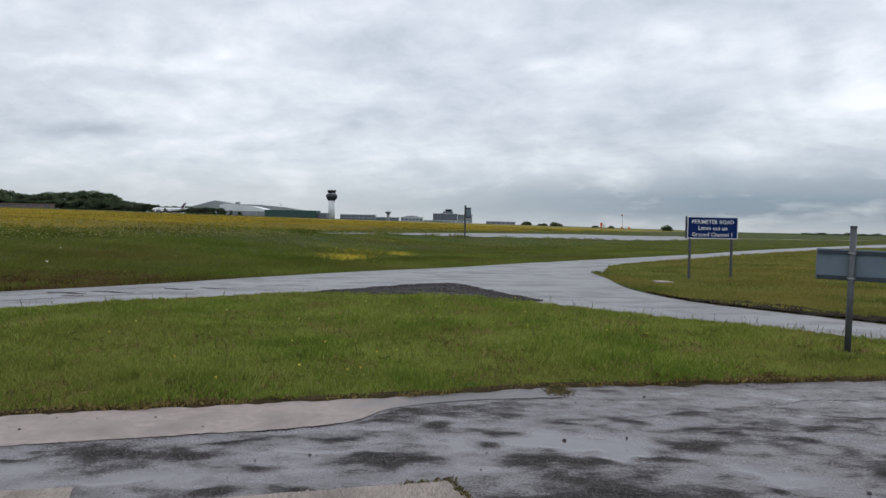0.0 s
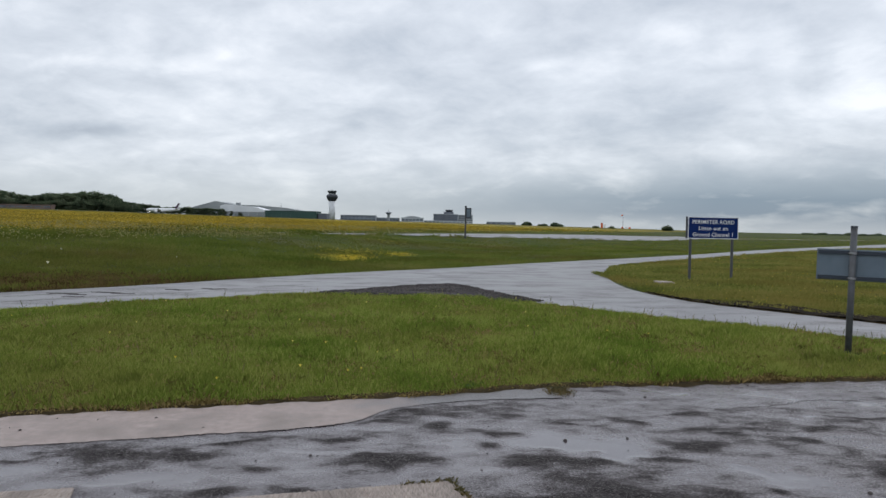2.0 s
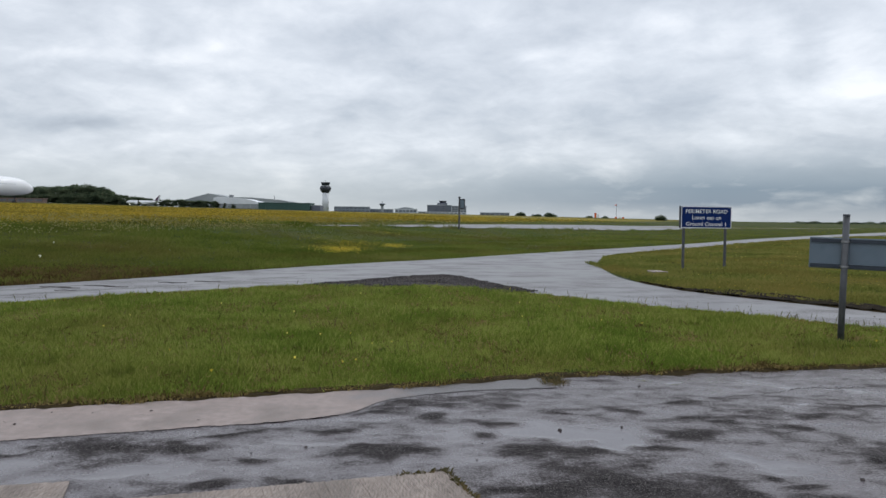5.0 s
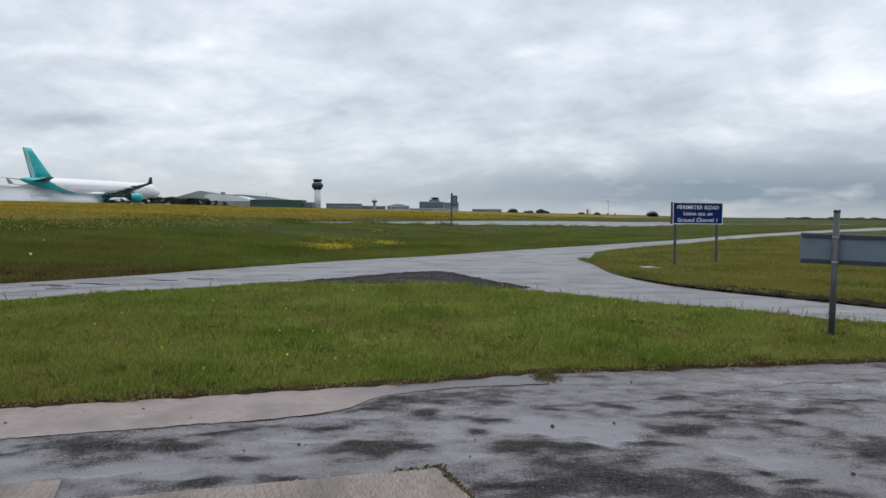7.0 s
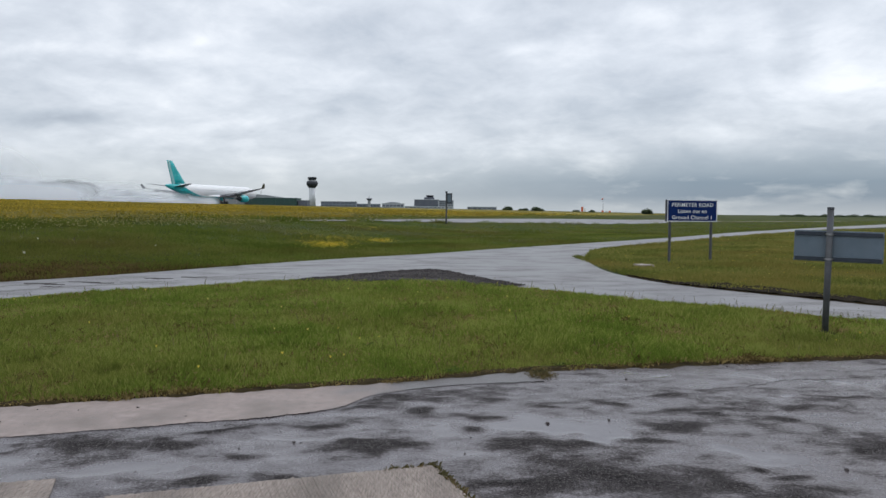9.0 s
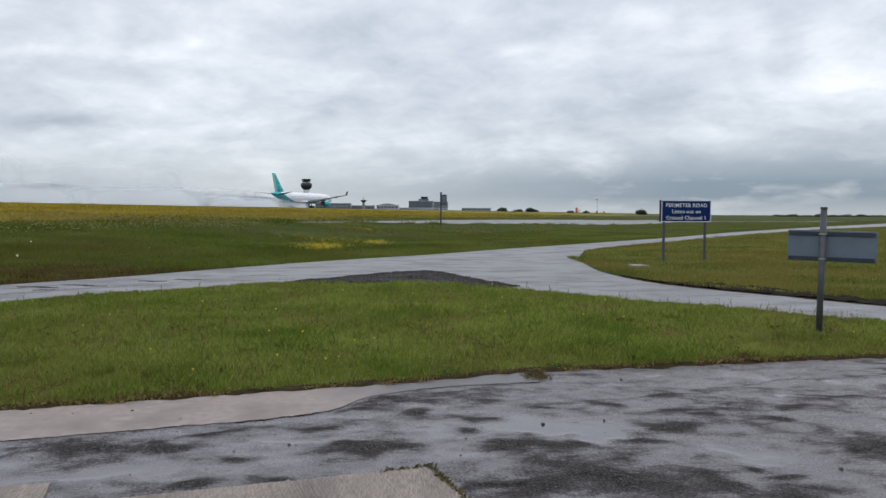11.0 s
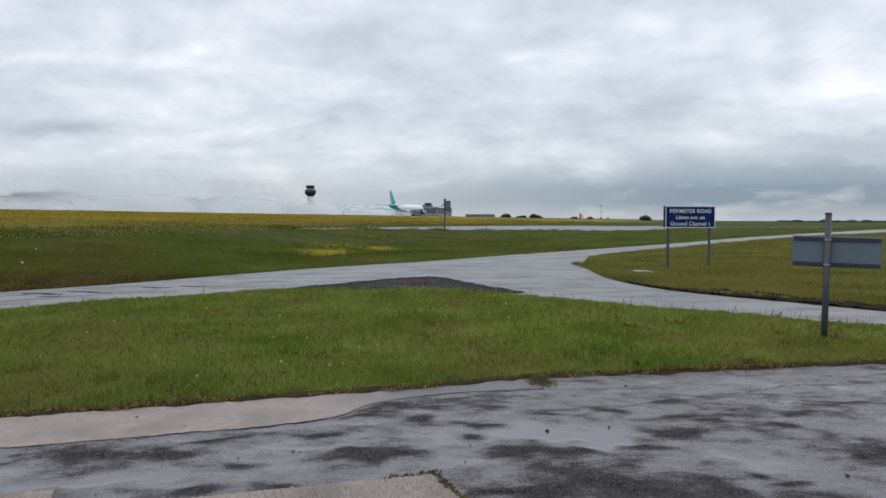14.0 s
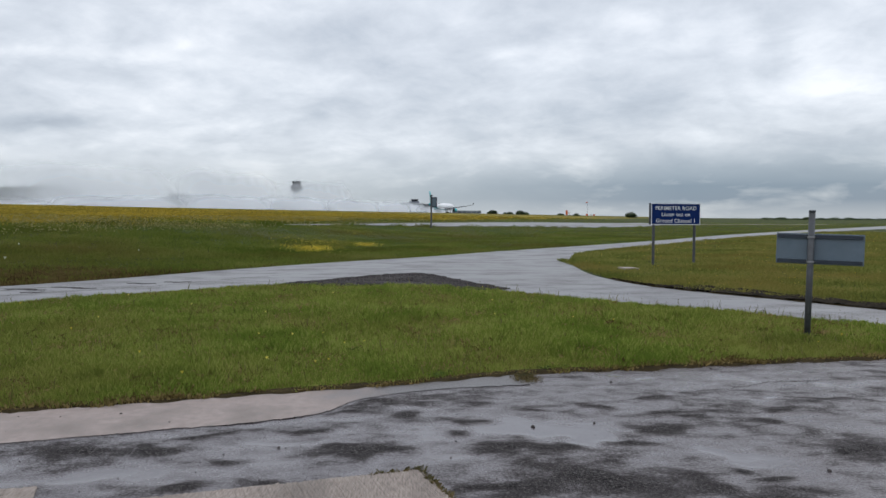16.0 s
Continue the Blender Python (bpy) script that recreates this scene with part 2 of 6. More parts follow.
def meadow(name):
    """Turf; higher up the bank buttercups colour it yellow."""
    mt = material(name, [(0.022, 0.036, 0.010), (0.042, 0.062, 0.015), (0.072, 0.084, 0.025)], 0.35, 8, (0.8, 0.95), bump=0.6, bump_scale=9,
                  stains=(0.12, (0.10, 0.075, 0.035), 0.55), space="World", spec=0.05)
    n, l = nodes_of(mt.node_tree)
    b = n["Principled BSDF"]
    src = b.inputs["Base Color"].links[0].from_socket
    geo = n.new("ShaderNodeNewGeometry")
    dot = n.new("ShaderNodeVectorMath")
    dot.operation = "DOT_PRODUCT"
    dot.inputs[1].default_value = -SIDE
    l.new(geo.outputs["Position"], dot.inputs[0])
    along = n.new("ShaderNodeVectorMath")
    along.operation = "DOT_PRODUCT"
    along.inputs[1].default_value = RUN
    l.new(geo.outputs["Position"], along.inputs[0])
    t = n.new("ShaderNodeTexNoise")
    t.inputs["Scale"].default_value, t.inputs["Detail"].default_value = 0.06, 8
    l.new(geo.outputs["Position"], t.inputs["Vector"])

    def span(s, a, c, d, e):
        r = n.new("ShaderNodeMapRange")
        for i, v in ((1, a), (2, c), (3, d), (4, e)):
            r.inputs[i].default_value = v
        l.new(s, r.inputs[0])
        return r.outputs[0]

    def mul(a, c):
        k = n.new("ShaderNodeMath")
        k.operation = "MULTIPLY"
        l.new(a, k.inputs[0]), l.new(c, k.inputs[1])
        return k.outputs[0]

    f = mul(mul(mul(span(dot.outputs["Value"], 28, 40, 0, 1), span(dot.outputs["Value"], RUN_U - 40, RUN_U, 1, 0)), span(along.outputs["Value"], 60, 900, 1.0, 0.4)), span(t.outputs["Fac"], 0.36, 0.56, 0.15, 0.85))
    mx = n.new("ShaderNodeMix")
    mx.data_type = "RGBA"
    l.new(f, mx.inputs["Factor"])
    l.new(src, mx.inputs[6])
    mx.inputs[7].default_value = (0.33, 0.245, 0.04, 1)
    l.new(mx.outputs[2], b.inputs["Base Color"])
    return mt


MEADOW = meadow("meadow_turf")
# worn humps in the tarmac: centre, half length, half width, turn
HUMPS = ((0.35, 6.21, 0.26, 0.07, -8), (0.23, 5.84, 0.15, 0.11, 0), (1.44, 6.66, 0.11, 0.09, 0), (1.98, 6.49, 0.20, 0.05, 0), (1.96, 6.93, 0.30, 0.05, 4), (1.75, 5.94, 0.27, 0.16, 10), (1.44, 5.58, 0.15, 0.13, -12),
         (2.95, 6.58, 0.17, 0.07, 0), (2.69, 6.22, 0.14, 0.11, 0), (2.20, 6.33, 0.09, 0.06, 0), (2.85, 5.27, 0.11, 0.07, 0), (0.90, 5.54, 0.13, 0.12, 0), (0.54, 5.46, 0.24, 0.12, 0), (0.88, 6.61, 0.11, 0.04, 6),
         (2.01, 4.93, 0.09, 0.06, 0), (2.16, 4.75, 0.24, 0.04, -6), (0.38, 4.67, 0.20, 0.06, 6), (0.95, 4.87, 0.20, 0.09, 0))
SIDE_HUMPS = ((-2.29, 5.38, 0.28, 0.11, 10), (-1.88, 5.29, 0.24, 0.15, 12), (-1.27, 5.12, 0.14, 0.09, 0), (-1.49, 4.58, 0.18, 0.08, 16), (-1.02, 4.78, 0.15, 0.10, 10), (-0.43, 5.41, 0.46, 0.12, 12), (-0.87, 5.92, 0.22, 0.05, 14),
              (-0.16, 6.35, 0.14, 0.09, 0), (-0.48, 6.93, 0.22, 0.07, 24), (-0.68, 6.38, 0.18, 0.05, 16), (-1.64, 5.69, 0.34, 0.05, 16), (-2.95, 5.2, 0.35, 0.07, 16), (3.6, 7.0, 0.25, 0.05, 4), (3.9, 6.1, 0.2, 0.07, 0))
DRY = tuple((*q, -0.18) for q in HUMPS + SIDE_HUMPS) + ((1.0, 4.72, 0.85, 0.30, 0, -0.13), (2.0, 4.55, 0.5, 0.2, 0, -0.08), (3.1, 5.4, 0.7, 0.4, 0, -0.05))
# hollows that hold rain: the same, and how deep
HOLLOWS = ((0.84, 5.92, 0.52, 0.26, -14, 0.40), (1.18, 5.66, 0.20, 0.17, -35, 0.26), (2.20, 5.27, 0.42, 0.17, -38, 0.10), (0.19, 5.22, 0.20, 0.09, 0, 0.10), (-1.04, 5.52, 0.48, 0.07, 14, 0.10),
           (-2.17, 4.86, 0.65, 0.13, 12, 0.13), (-2.69, 5.04, 0.24, 0.10, 10, 0.08), (2.20, 7.80, 0.10, 0.05, 0, 0.30), (3.13, 6.96, 0.09, 0.05, 0, 0.34), (-0.25, 6.6, 0.2, 0.12, 20, 0.08))


def lattice(x, y, seed):
    """Smooth value noise over the plan, about -1 to 1."""
    t = np.random.default_rng(seed).random((64, 64)) * 2 - 1
    i, j = np.floor(x).astype(int), np.floor(y).astype(int)
    u, v = x - i, y - j
    u, v = u * u * (3 - 2 * u), v * v * (3 - 2 * v)
    g = lambda p, q: t[(i + p) % 64, (j + q) % 64]
    return (g(0, 0) * (1 - u) + g(1, 0) * u) * (1 - v) + (g(0, 1) * (1 - u) + g(1, 1) * u) * v


def apron_relief(x, y):
    """Humps and hollows of the worn tarmac in metres; water stands level in the hollows."""
    x, y = np.asarray(x, float), np.asarray(y, float)
    wx = x + 0.10 * lattice(x * 3.1, y * 3.1, 1) + 0.06 * lattice(x * 7.3, y * 7.3, 2)
    wy = y + 0.10 * lattice(x * 3.1, y * 3.1, 3) + 0.05 * lattice(x * 7.3, y * 7.3, 4)
    r = 0.0022 * lattice(x * 0.9, y * 1.3, 5) + 0.0024 * lattice(x * 2.1, y * 2.9, 6) + 0.0022 * lattice(x * 4.7, y * 6.1, 7) + 0.0018 * lattice(x * 9, y * 15, 8)
    for cx, cy, lx, ly, turn, depth in DRY + HOLLOWS:
        a = radians(turn)
        p = ((wx - cx) * math.cos(a) + (wy - cy) * math.sin(a)) / lx
        q = (-(wx - cx) * math.sin(a) + (wy - cy) * math.cos(a)) / ly
        r = r - 0.055 * depth * np.exp(-1.3 * (p * p + q * q))
    fade = np.clip((y - 1.0) / 2.0, 0.25, 1)
    return np.maximum(r * fade + 0.0004 - 0.0018 * np.clip((y - 5.9) / 1.2, 0, 1) * np.clip((x + 0.6) / 1.5, 0, 1), -0.0066)


def apron_surface():
    """Tarmac whose look follows its height: chippings dark and rough on humps, a film of rain lower down, still water
    lowest. Some of the film's sky sheen is put into its colour.
    """
    mt = bpy.data.materials.new("wet_tarmac")
    mt.use_nodes = True
    n, l = nodes_of(mt.node_tree)
    b = n["Principled BSDF"]
    geo = n.new("ShaderNodeNewGeometry")
    where = geo.outputs["Position"]
    sep = n.new("ShaderNodeSeparateXYZ")
    l.new(where, sep.inputs[0])

    drawn = n.new("ShaderNodeMapping")
    drawn.inputs["Scale"].default_value, drawn.inputs["Rotation"].default_value = (0.8, 1.2, 1), (0, 0, radians(-10))
    l.new(where, drawn.inputs[0])

    def tex(size, detail, r, vec=None):
        t = n.new("ShaderNodeTexNoise")
        t.inputs["Scale"].default_value, t.inputs["Detail"].default_value, t.inputs["Roughness"].default_value = size, detail, r
        l.new(vec or where, t.inputs["Vector"])
        return t.outputs["Fac"]

    def span(src, p, q, d, e):
        r = n.new("ShaderNodeMapRange")
        r.interpolation_type = "SMOOTHSTEP"
        for i, v in ((1, p), (2, q), (3, d), (4, e)):
            r.inputs[i].default_value = v
        l.new(src, r.inputs[0])
        return r.outputs[0]

    def m(op, p, q):
        k = n.new("ShaderNodeMath")
        k.operation = op
        for i, v in enumerate((p, q)):
            if isinstance(v, (int, float)):
                k.inputs[i].default_value = v
            else:
                l.new(v, k.inputs[i])
        return k.outputs[0]

    grit, crumb, patch, streak = tex(150.0, 2, 0.7), tex(48.0, 4, 0.7), tex(1.1, 6, 0.6), tex(5.0, 8, 0.70, drawn.outputs[0])
    # height in millimetres, stirred by the grain so that the water's edge breaks up
    mm = m("ADD", m("MULTIPLY", sep.outputs[2], 1000.0), m("ADD", m("MULTIPLY", m("SUBTRACT", crumb, 0.5), 22.0), m("ADD", m("MULTIPLY", m("SUBTRACT", streak, 0.5), 22.0), m("MULTIPLY", m("SUBTRACT", patch, 0.5), 7.0))))
    ramp = n.new("ShaderNodeValToRGB")
    e = ramp.color_ramp.elements
    e[0].position, e[0].color = 0.43, (0.007, 0.006, 0.006, 1)
    e[1].position, e[1].color = 0.68, (0.22, 0.20, 0.192, 1)
    k = e.new(0.53)
    k.color = (0.042, 0.037, 0.037, 1)
    l.new(m("ADD", m("MULTIPLY", grit, 0.5), m("MULTIPLY", crumb, 0.5)), ramp.inputs[0])
    film = n.new("ShaderNodeMix")
    film.data_type = "RGBA"
    l.new(span(mm, -3.5, 7.0, 1.0, 0.0), film.inputs["Factor"])
    l.new(ramp.outputs[0], film.inputs[6])
    # film painted paler than the chippings, for the sky it reflects
    film.inputs[7].default_value = (0.095, 0.080, 0.086, 1)
    l.new(film.outputs[2], b.inputs["Base Color"])
    still = span(m("ADD", sep.outputs[2], m("MULTIPLY", m("SUBTRACT", crumb, 0.5), 0.002)), -0.0066, -0.0030, 0.25, 1.0)
    l.new(m("MULTIPLY", span(mm, -4.0, 7.0, 0.27, 0.80), still), b.inputs["Roughness"])
    l.new(span(mm, -4.0, 6.0, 0.80, 0.06), b.inputs["Specular IOR Level"])
    bp = n.new("ShaderNodeBump")
    bp.inputs["Distance"].default_value = 0.012
    l.new(m("ADD", m("MULTIPLY", grit, 0.4), m("MULTIPLY", crumb, 0.8)), bp.inputs["Height"])
    l.new(m("MULTIPLY", span(mm, -5.0, 7.0, 0.22, 0.95), still), bp.inputs["Strength"])
    l.new(bp.outputs[0], b.inputs["Normal"])
    return mt


APRON = apron_surface()
ROAD = wet_asphalt("wet_road", (0.105, 0.099, 0.098), (0.132, 0.125, 0.128), 0.8, (0.30, 0.58), (0.56, 0.36), (0.30, 0.46),
                   ((-8.15, 15.7, 2.0, 0.13, 52, -0.3), (-6.6, 17.3, 1.4, 0.10, 50, -0.25), (-8.6, 16.9, 1.1, 0.10, 53, -0.22), (-4.6, 20.3, 1.8, 0.10, 55, -0.16)), grit_size=20.0)
RUNWAY = wet_asphalt("wet_runway", (0.07, 0.07, 0.075), (0.05, 0.05, 0.055), 0.1, (0.4, 0.6), (0.6, 0.2), (0.3, 0.5))
CONCRETE = material("damp_concrete", [(0.201, 0.158, 0.141), (0.284, 0.229, 0.207), (0.344, 0.288, 0.267)], 11, 9, (0.45, 0.7), bump=0.25, bump_scale=110, stretch=(1.2, 1, 1),
                    stains=(2.1, (0.151, 0.129, 0.114), 0.6), spec=0.25)


def wet_end(mt, x0, x1):
    """Water has run over one end of the strip: darker and glossier there, with a ragged border."""
    n, l = nodes_of(mt.node_tree)
    b = n["Principled BSDF"]
    geo, sep, t, k, r, tone = [n.new("ShaderNode" + q) for q in ("NewGeometry", "SeparateXYZ", "TexNoise", "Math", "MapRange", "Mix")]
    l.new(geo.outputs["Position"], sep.inputs[0]), l.new(geo.outputs["Position"], t.inputs["Vector"])
    t.inputs["Scale"].default_value, t.inputs["Detail"].default_value = 2.2, 6
    k.operation = "MULTIPLY_ADD"
    k.inputs[1].default_value = 1.6
    l.new(t.outputs["Fac"], k.inputs[0]), l.new(sep.outputs[0], k.inputs[2])
    r.interpolation_type = "SMOOTHSTEP"
    for i, v in ((1, x0 + 0.8), (2, x1 + 0.8), (3, 0.0), (4, 1.0)):
        r.inputs[i].default_value = v
    l.new(k.outputs[0], r.inputs[0])
    tone.data_type = "RGBA"
    l.new(r.outputs[0], tone.inputs["Factor"])
    l.new(b.inputs["Base Color"].links[0].from_socket, tone.inputs[6])
    tone.inputs[7].default_value = (0.085, 0.074, 0.074, 1)
    l.new(tone.outputs[2], b.inputs["Base Color"])
    for key, wet in (("Roughness", 0.30), ("Specular IOR Level", 0.45)):
        g = n.new("ShaderNodeMix")
        l.new(r.outputs[0], g.inputs["Factor"])
        if b.inputs[key].links:
            l.new(b.inputs[key].links[0].from_socket, g.inputs[2])
        else:
            g.inputs[2].default_value = b.inputs[key].default_value
        g.inputs[3].default_value = wet
        l.new(g.outputs[0], b.inputs[key])


wet_end(CONCRETE, -1.1, -0.2)
BRUSHED = material("brushed_concrete", [(0.189, 0.153, 0.130), (0.344, 0.287, 0.251), (0.459, 0.389, 0.348)], 2.2, 8, (0.5, 0.75), bump=1.0, bump_scale=9,
                   stretch=(42, 5.0, 1), stains=(0.08, (0.123, 0.107, 0.094), 0.5), spec=0.2)
GRAVEL = material("wet_gravel", [(0.024, 0.022, 0.023), (0.047, 0.043, 0.042), (0.088, 0.075, 0.072)], 30, 4, (0.7, 0.9), bump=1.0, bump_scale=60, island=0.5, spec=0.1)
BLADE = material("grass_blade", [(0.073, 0.110, 0.017), (0.124, 0.168, 0.028), (0.196, 0.220, 0.053)], 0.7, 5, (0.45, 0.65), spec=0.3, island=0.5, space="World",
                 stains=(0.33, (0.159, 0.128, 0.042), 0.38), leafy=True)
BANK_BLADE = material("bank_grass_blade", [(0.051, 0.072, 0.012), (0.083, 0.109, 0.020), (0.133, 0.138, 0.037)], 0.22, 5, (0.5, 0.7), spec=0.3, island=0.3, space="World",
                      stains=(0.13, (0.078, 0.055, 0.019), 0.55), leafy=True)
HAY_BLADE = material("meadow_blade", [(0.11, 0.088, 0.018), (0.19, 0.148, 0.028), (0.28, 0.22, 0.05)], 0.08, 5, (0.5, 0.7), spec=0.2, island=0.4, space="World", leafy=True)
EDGE_SOIL = material("soil", [(0.022, 0.017, 0.009), (0.055, 0.041, 0.02)], 8, 6, (0.9, 1.0), bump=0.8, spec=0.03)
GALV = material("galvanised_steel", [(0.070, 0.073, 0.078), (0.125, 0.129, 0.136)], 14, 6, (0.5, 0.7), 0.55, stains=(5, (0.078, 0.074, 0.070), 0.5))
PANEL_BACK = material("grey_panel", [(0.115, 0.155, 0.19), (0.155, 0.20, 0.24)], 6, 6, (0.35, 0.5), 0.2, stains=(3, (0.10, 0.12, 0.14), 0.4))
RAIL = material("rail_paint", [(0.022, 0.03, 0.045), (0.038, 0.05, 0.068)], 9, 5, (0.45, 0.6))
BRIGHT_STEEL = material("bright_steel", [(0.231, 0.237, 0.242), (0.330, 0.330, 0.330)], 20, 5, (0.3, 0.45), 0.5)
DARK_METAL = material("dark_metal", [(0.03, 0.033, 0.04), (0.06, 0.065, 0.075)], 9, 5, (0.45, 0.6), 0.3)
SIGN_BLUE = material("sign_blue", [(0.004, 0.017, 0.095), (0.006, 0.024, 0.125)], 5, 5, (0.45, 0.6), spec=0.12)
SIGN_WHITE = material("sign_white", [(0.70, 0.72, 0.74), (0.82, 0.82, 0.82)], 8, 4, (0.35, 0.5))
PAINT_WHITE = material("aircraft_white", [(0.72, 0.73, 0.75), (0.82, 0.82, 0.82)], 0.4, 4, (0.18, 0.3))
TEAL = material("aircraft_teal", [(0.008, 0.40, 0.42), (0.012, 0.46, 0.475)], 0.4, 4, (0.2, 0.3))
PALE_TEAL = material("pale_teal", [(0.30, 0.55, 0.56), (0.36, 0.60, 0.60)], 0.4, 4, (0.2, 0.3))
WING_GREY = material("wing_grey", [(0.055, 0.06, 0.07), (0.10, 0.105, 0.115)], 0.5, 5, (0.3, 0.5), 0.1)
RUBBER = material("tyre_rubber", [(0.012, 0.012, 0.013), (0.025, 0.025, 0.026)], 6, 4, (0.6, 0.8))
CLADDING = material("pale_cladding", [(0.42, 0.44, 0.46), (0.52, 0.54, 0.56)], 0.05, 6, (0.5, 0.7))
CLAD_GREY = material("grey_cladding", [(0.24, 0.26, 0.27), (0.33, 0.35, 0.36)], 0.05, 6, (0.5, 0.7))
TERMINAL_GREY = material("terminal_cladding", [(0.15, 0.175, 0.21), (0.22, 0.245, 0.28)], 0.05, 6, (0.5, 0.7))
CLAD_GREEN = material("green_cladding", [(0.022, 0.065, 0.055), (0.035, 0.085, 0.072)], 0.06, 6, (0.45, 0.65))
ROOF_WHITE = material("white_roof", [(0.62, 0.64, 0.66), (0.75, 0.76, 0.78)], 0.05, 6, (0.4, 0.6))
DARK_GLASS = material("dark_glazing", [(0.02, 0.024, 0.032), (0.04, 0.046, 0.058)], 0.2, 4, (0.12, 0.25))
# distant glazing and facade: air haze put into the colours, paler and bluer
HAZED_GLASS = material("hazed_glazing", [(0.10, 0.12, 0.15), (0.14, 0.16, 0.19)], 0.2, 4, (0.2, 0.35))
HAZED_FACADE = material("hazed_facade", [(0.10, 0.11, 0.14), (0.145, 0.155, 0.185)], 0.06, 6, (0.5, 0.7))
BARK = material("bark", [(0.03, 0.025, 0.02), (0.06, 0.05, 0.04)], 4, 5, (0.8, 0.9))
LEAF = material("leaf", [(0.028, 0.043, 0.026), (0.054, 0.074, 0.044), (0.095, 0.112, 0.066)], 0.08, 5, (0.6, 0.8), spec=0.2, island=0.5, space="World", leafy=True)
FLOWER = material("buttercup", [(0.342, 0.252, 0.023), (0.432, 0.333, 0.041), (0.522, 0.450, 0.126)], 2, 2, (0.5, 0.7), island=0.6, leafy=True)
DAISY = material("pale_seed_head", [(0.199, 0.191, 0.076), (0.344, 0.321, 0.184)], 2, 2, (0.6, 0.8), island=0.6, leafy=True)
ORANGE = material("marker_orange", [(0.55, 0.10, 0.03), (0.65, 0.14, 0.04)], 0.4, 3, (0.5, 0.6))


# ---- mesh helpers ----
def ob_of(name, verts, faces, mat, parent=None, label="", smooth=False):
    me = bpy.data.meshes.new(name)
    me.from_pydata([tuple(v) for v in verts], [], [tuple(f) for f in faces])
    me.materials.append(mat)
    if smooth:
        me.polygons.foreach_set("use_smooth", [True] * len(me.polygons))
    me.update()
    ob = new(name, me)
    if parent:
        ob.parent = parent
    if label:
        ob["label"] = label
    return ob


def part(name, bm, mat, parent, label="", smooth=False):
    me = bpy.data.meshes.new(name)
    bmesh.ops.recalc_face_normals(bm, faces=bm.faces)
    bm.to_mesh(me)
    bm.free()
    me.materials.append(mat)
    if smooth:
        me.polygons.foreach_set("use_smooth", [True] * len(me.polygons))
    ob = new(name, me)
    if parent:
        ob.parent = parent
    if label:
        ob["label"] = label
    return ob


def thing(name, m, label, category, group="", kind=""):
    ob = new(name)
    ob.matrix_basis = m
    return tagged(ob, label, category, group, kind)


def box(bm, x0, x1, y0, y1, z0, z1, bev=0.0):
    m = Matrix.LocRotScale(((x0 + x1) / 2, (y0 + y1) / 2, (z0 + z1) / 2), None, (abs(x1 - x0), abs(y1 - y0), abs(z1 - z0)))
    r = bmesh.ops.create_cube(bm, size=1, matrix=m)
    if bev:
        es = list({e for v in r["verts"] for e in v.link_edges})
        bmesh.ops.bevel(bm, geom=es, offset=bev, segments=2, profile=0.5, affect="EDGES")
    return bm


def block(*a, bev=0.0):
    return box(bmesh.new(), *a, bev=bev)


def tube(bm, a, b, r0, r1=None, seg=12, caps=True):
    a, b = Vector(a), Vector(b)
    r1 = r0 if r1 is None else r1
    q = (b - a).to_track_quat("Z", "Y")
    rings = []
    for p, r in ((a, r0), (b, r1)):
        rings.append([bm.verts.new(p + q @ Vector((r * math.cos(2 * math.pi * i / seg), r * math.sin(2 * math.pi * i / seg), 0))) for i in range(seg)])
    for i in range(seg):
        bm.faces.new((rings[0][i], rings[0][(i + 1) % seg], rings[1][(i + 1) % seg], rings[1][i]))
    if caps:
        bm.faces.new(rings[0][::-1])
        bm.faces.new(rings[1])
    return bm


def loft(bm, rings, caps=True):
    vs = [[bm.verts.new(p) for p in ring] for ring in rings]
    k = len(vs[0])
    for a, b in zip(vs, vs[1:]):
        for i in range(k):
            bm.faces.new((a[i], a[(i + 1) % k], b[(i + 1) % k], b[i]))
    if caps:
        bm.faces.new(vs[0][::-1])
        bm.faces.new(vs[-1])
    return bm


def smooth_line(pts, n):
    """n points along a smooth curve through a few plan points; no overshoot where their spacing changes."""
    p = np.array(pts, float)
    t = np.concatenate([[0], np.cumsum(np.linalg.norm(np.diff(p, axis=0), axis=1))])
    sl = np.diff(p, axis=0) / np.diff(t)[:, None]
    w = np.diff(t)
    tan = np.vstack([sl[:1], (sl[:-1] * w[1:, None] + sl[1:] * w[:-1, None]) / (w[1:] + w[:-1])[:, None], sl[-1:]])
    out = []
    for u in np.linspace(0, len(pts) - 1 - 1e-6, n):
        i = int(u)
        q, h = u - i, w[i]
        out.append((2 * q ** 3 - 3 * q * q + 1) * p[i] + (q ** 3 - 2 * q * q + q) * h * tan[i] + (3 * q * q - 2 * q ** 3) * p[i + 1] + (q ** 3 - q * q) * h * tan[i + 1])
    return np.array(out)


def sstep(x, a, b):
    t = np.clip((np.asarray(x, float) - a) / (b - a), 0, 1)
    return t * t * (3 - 2 * t)


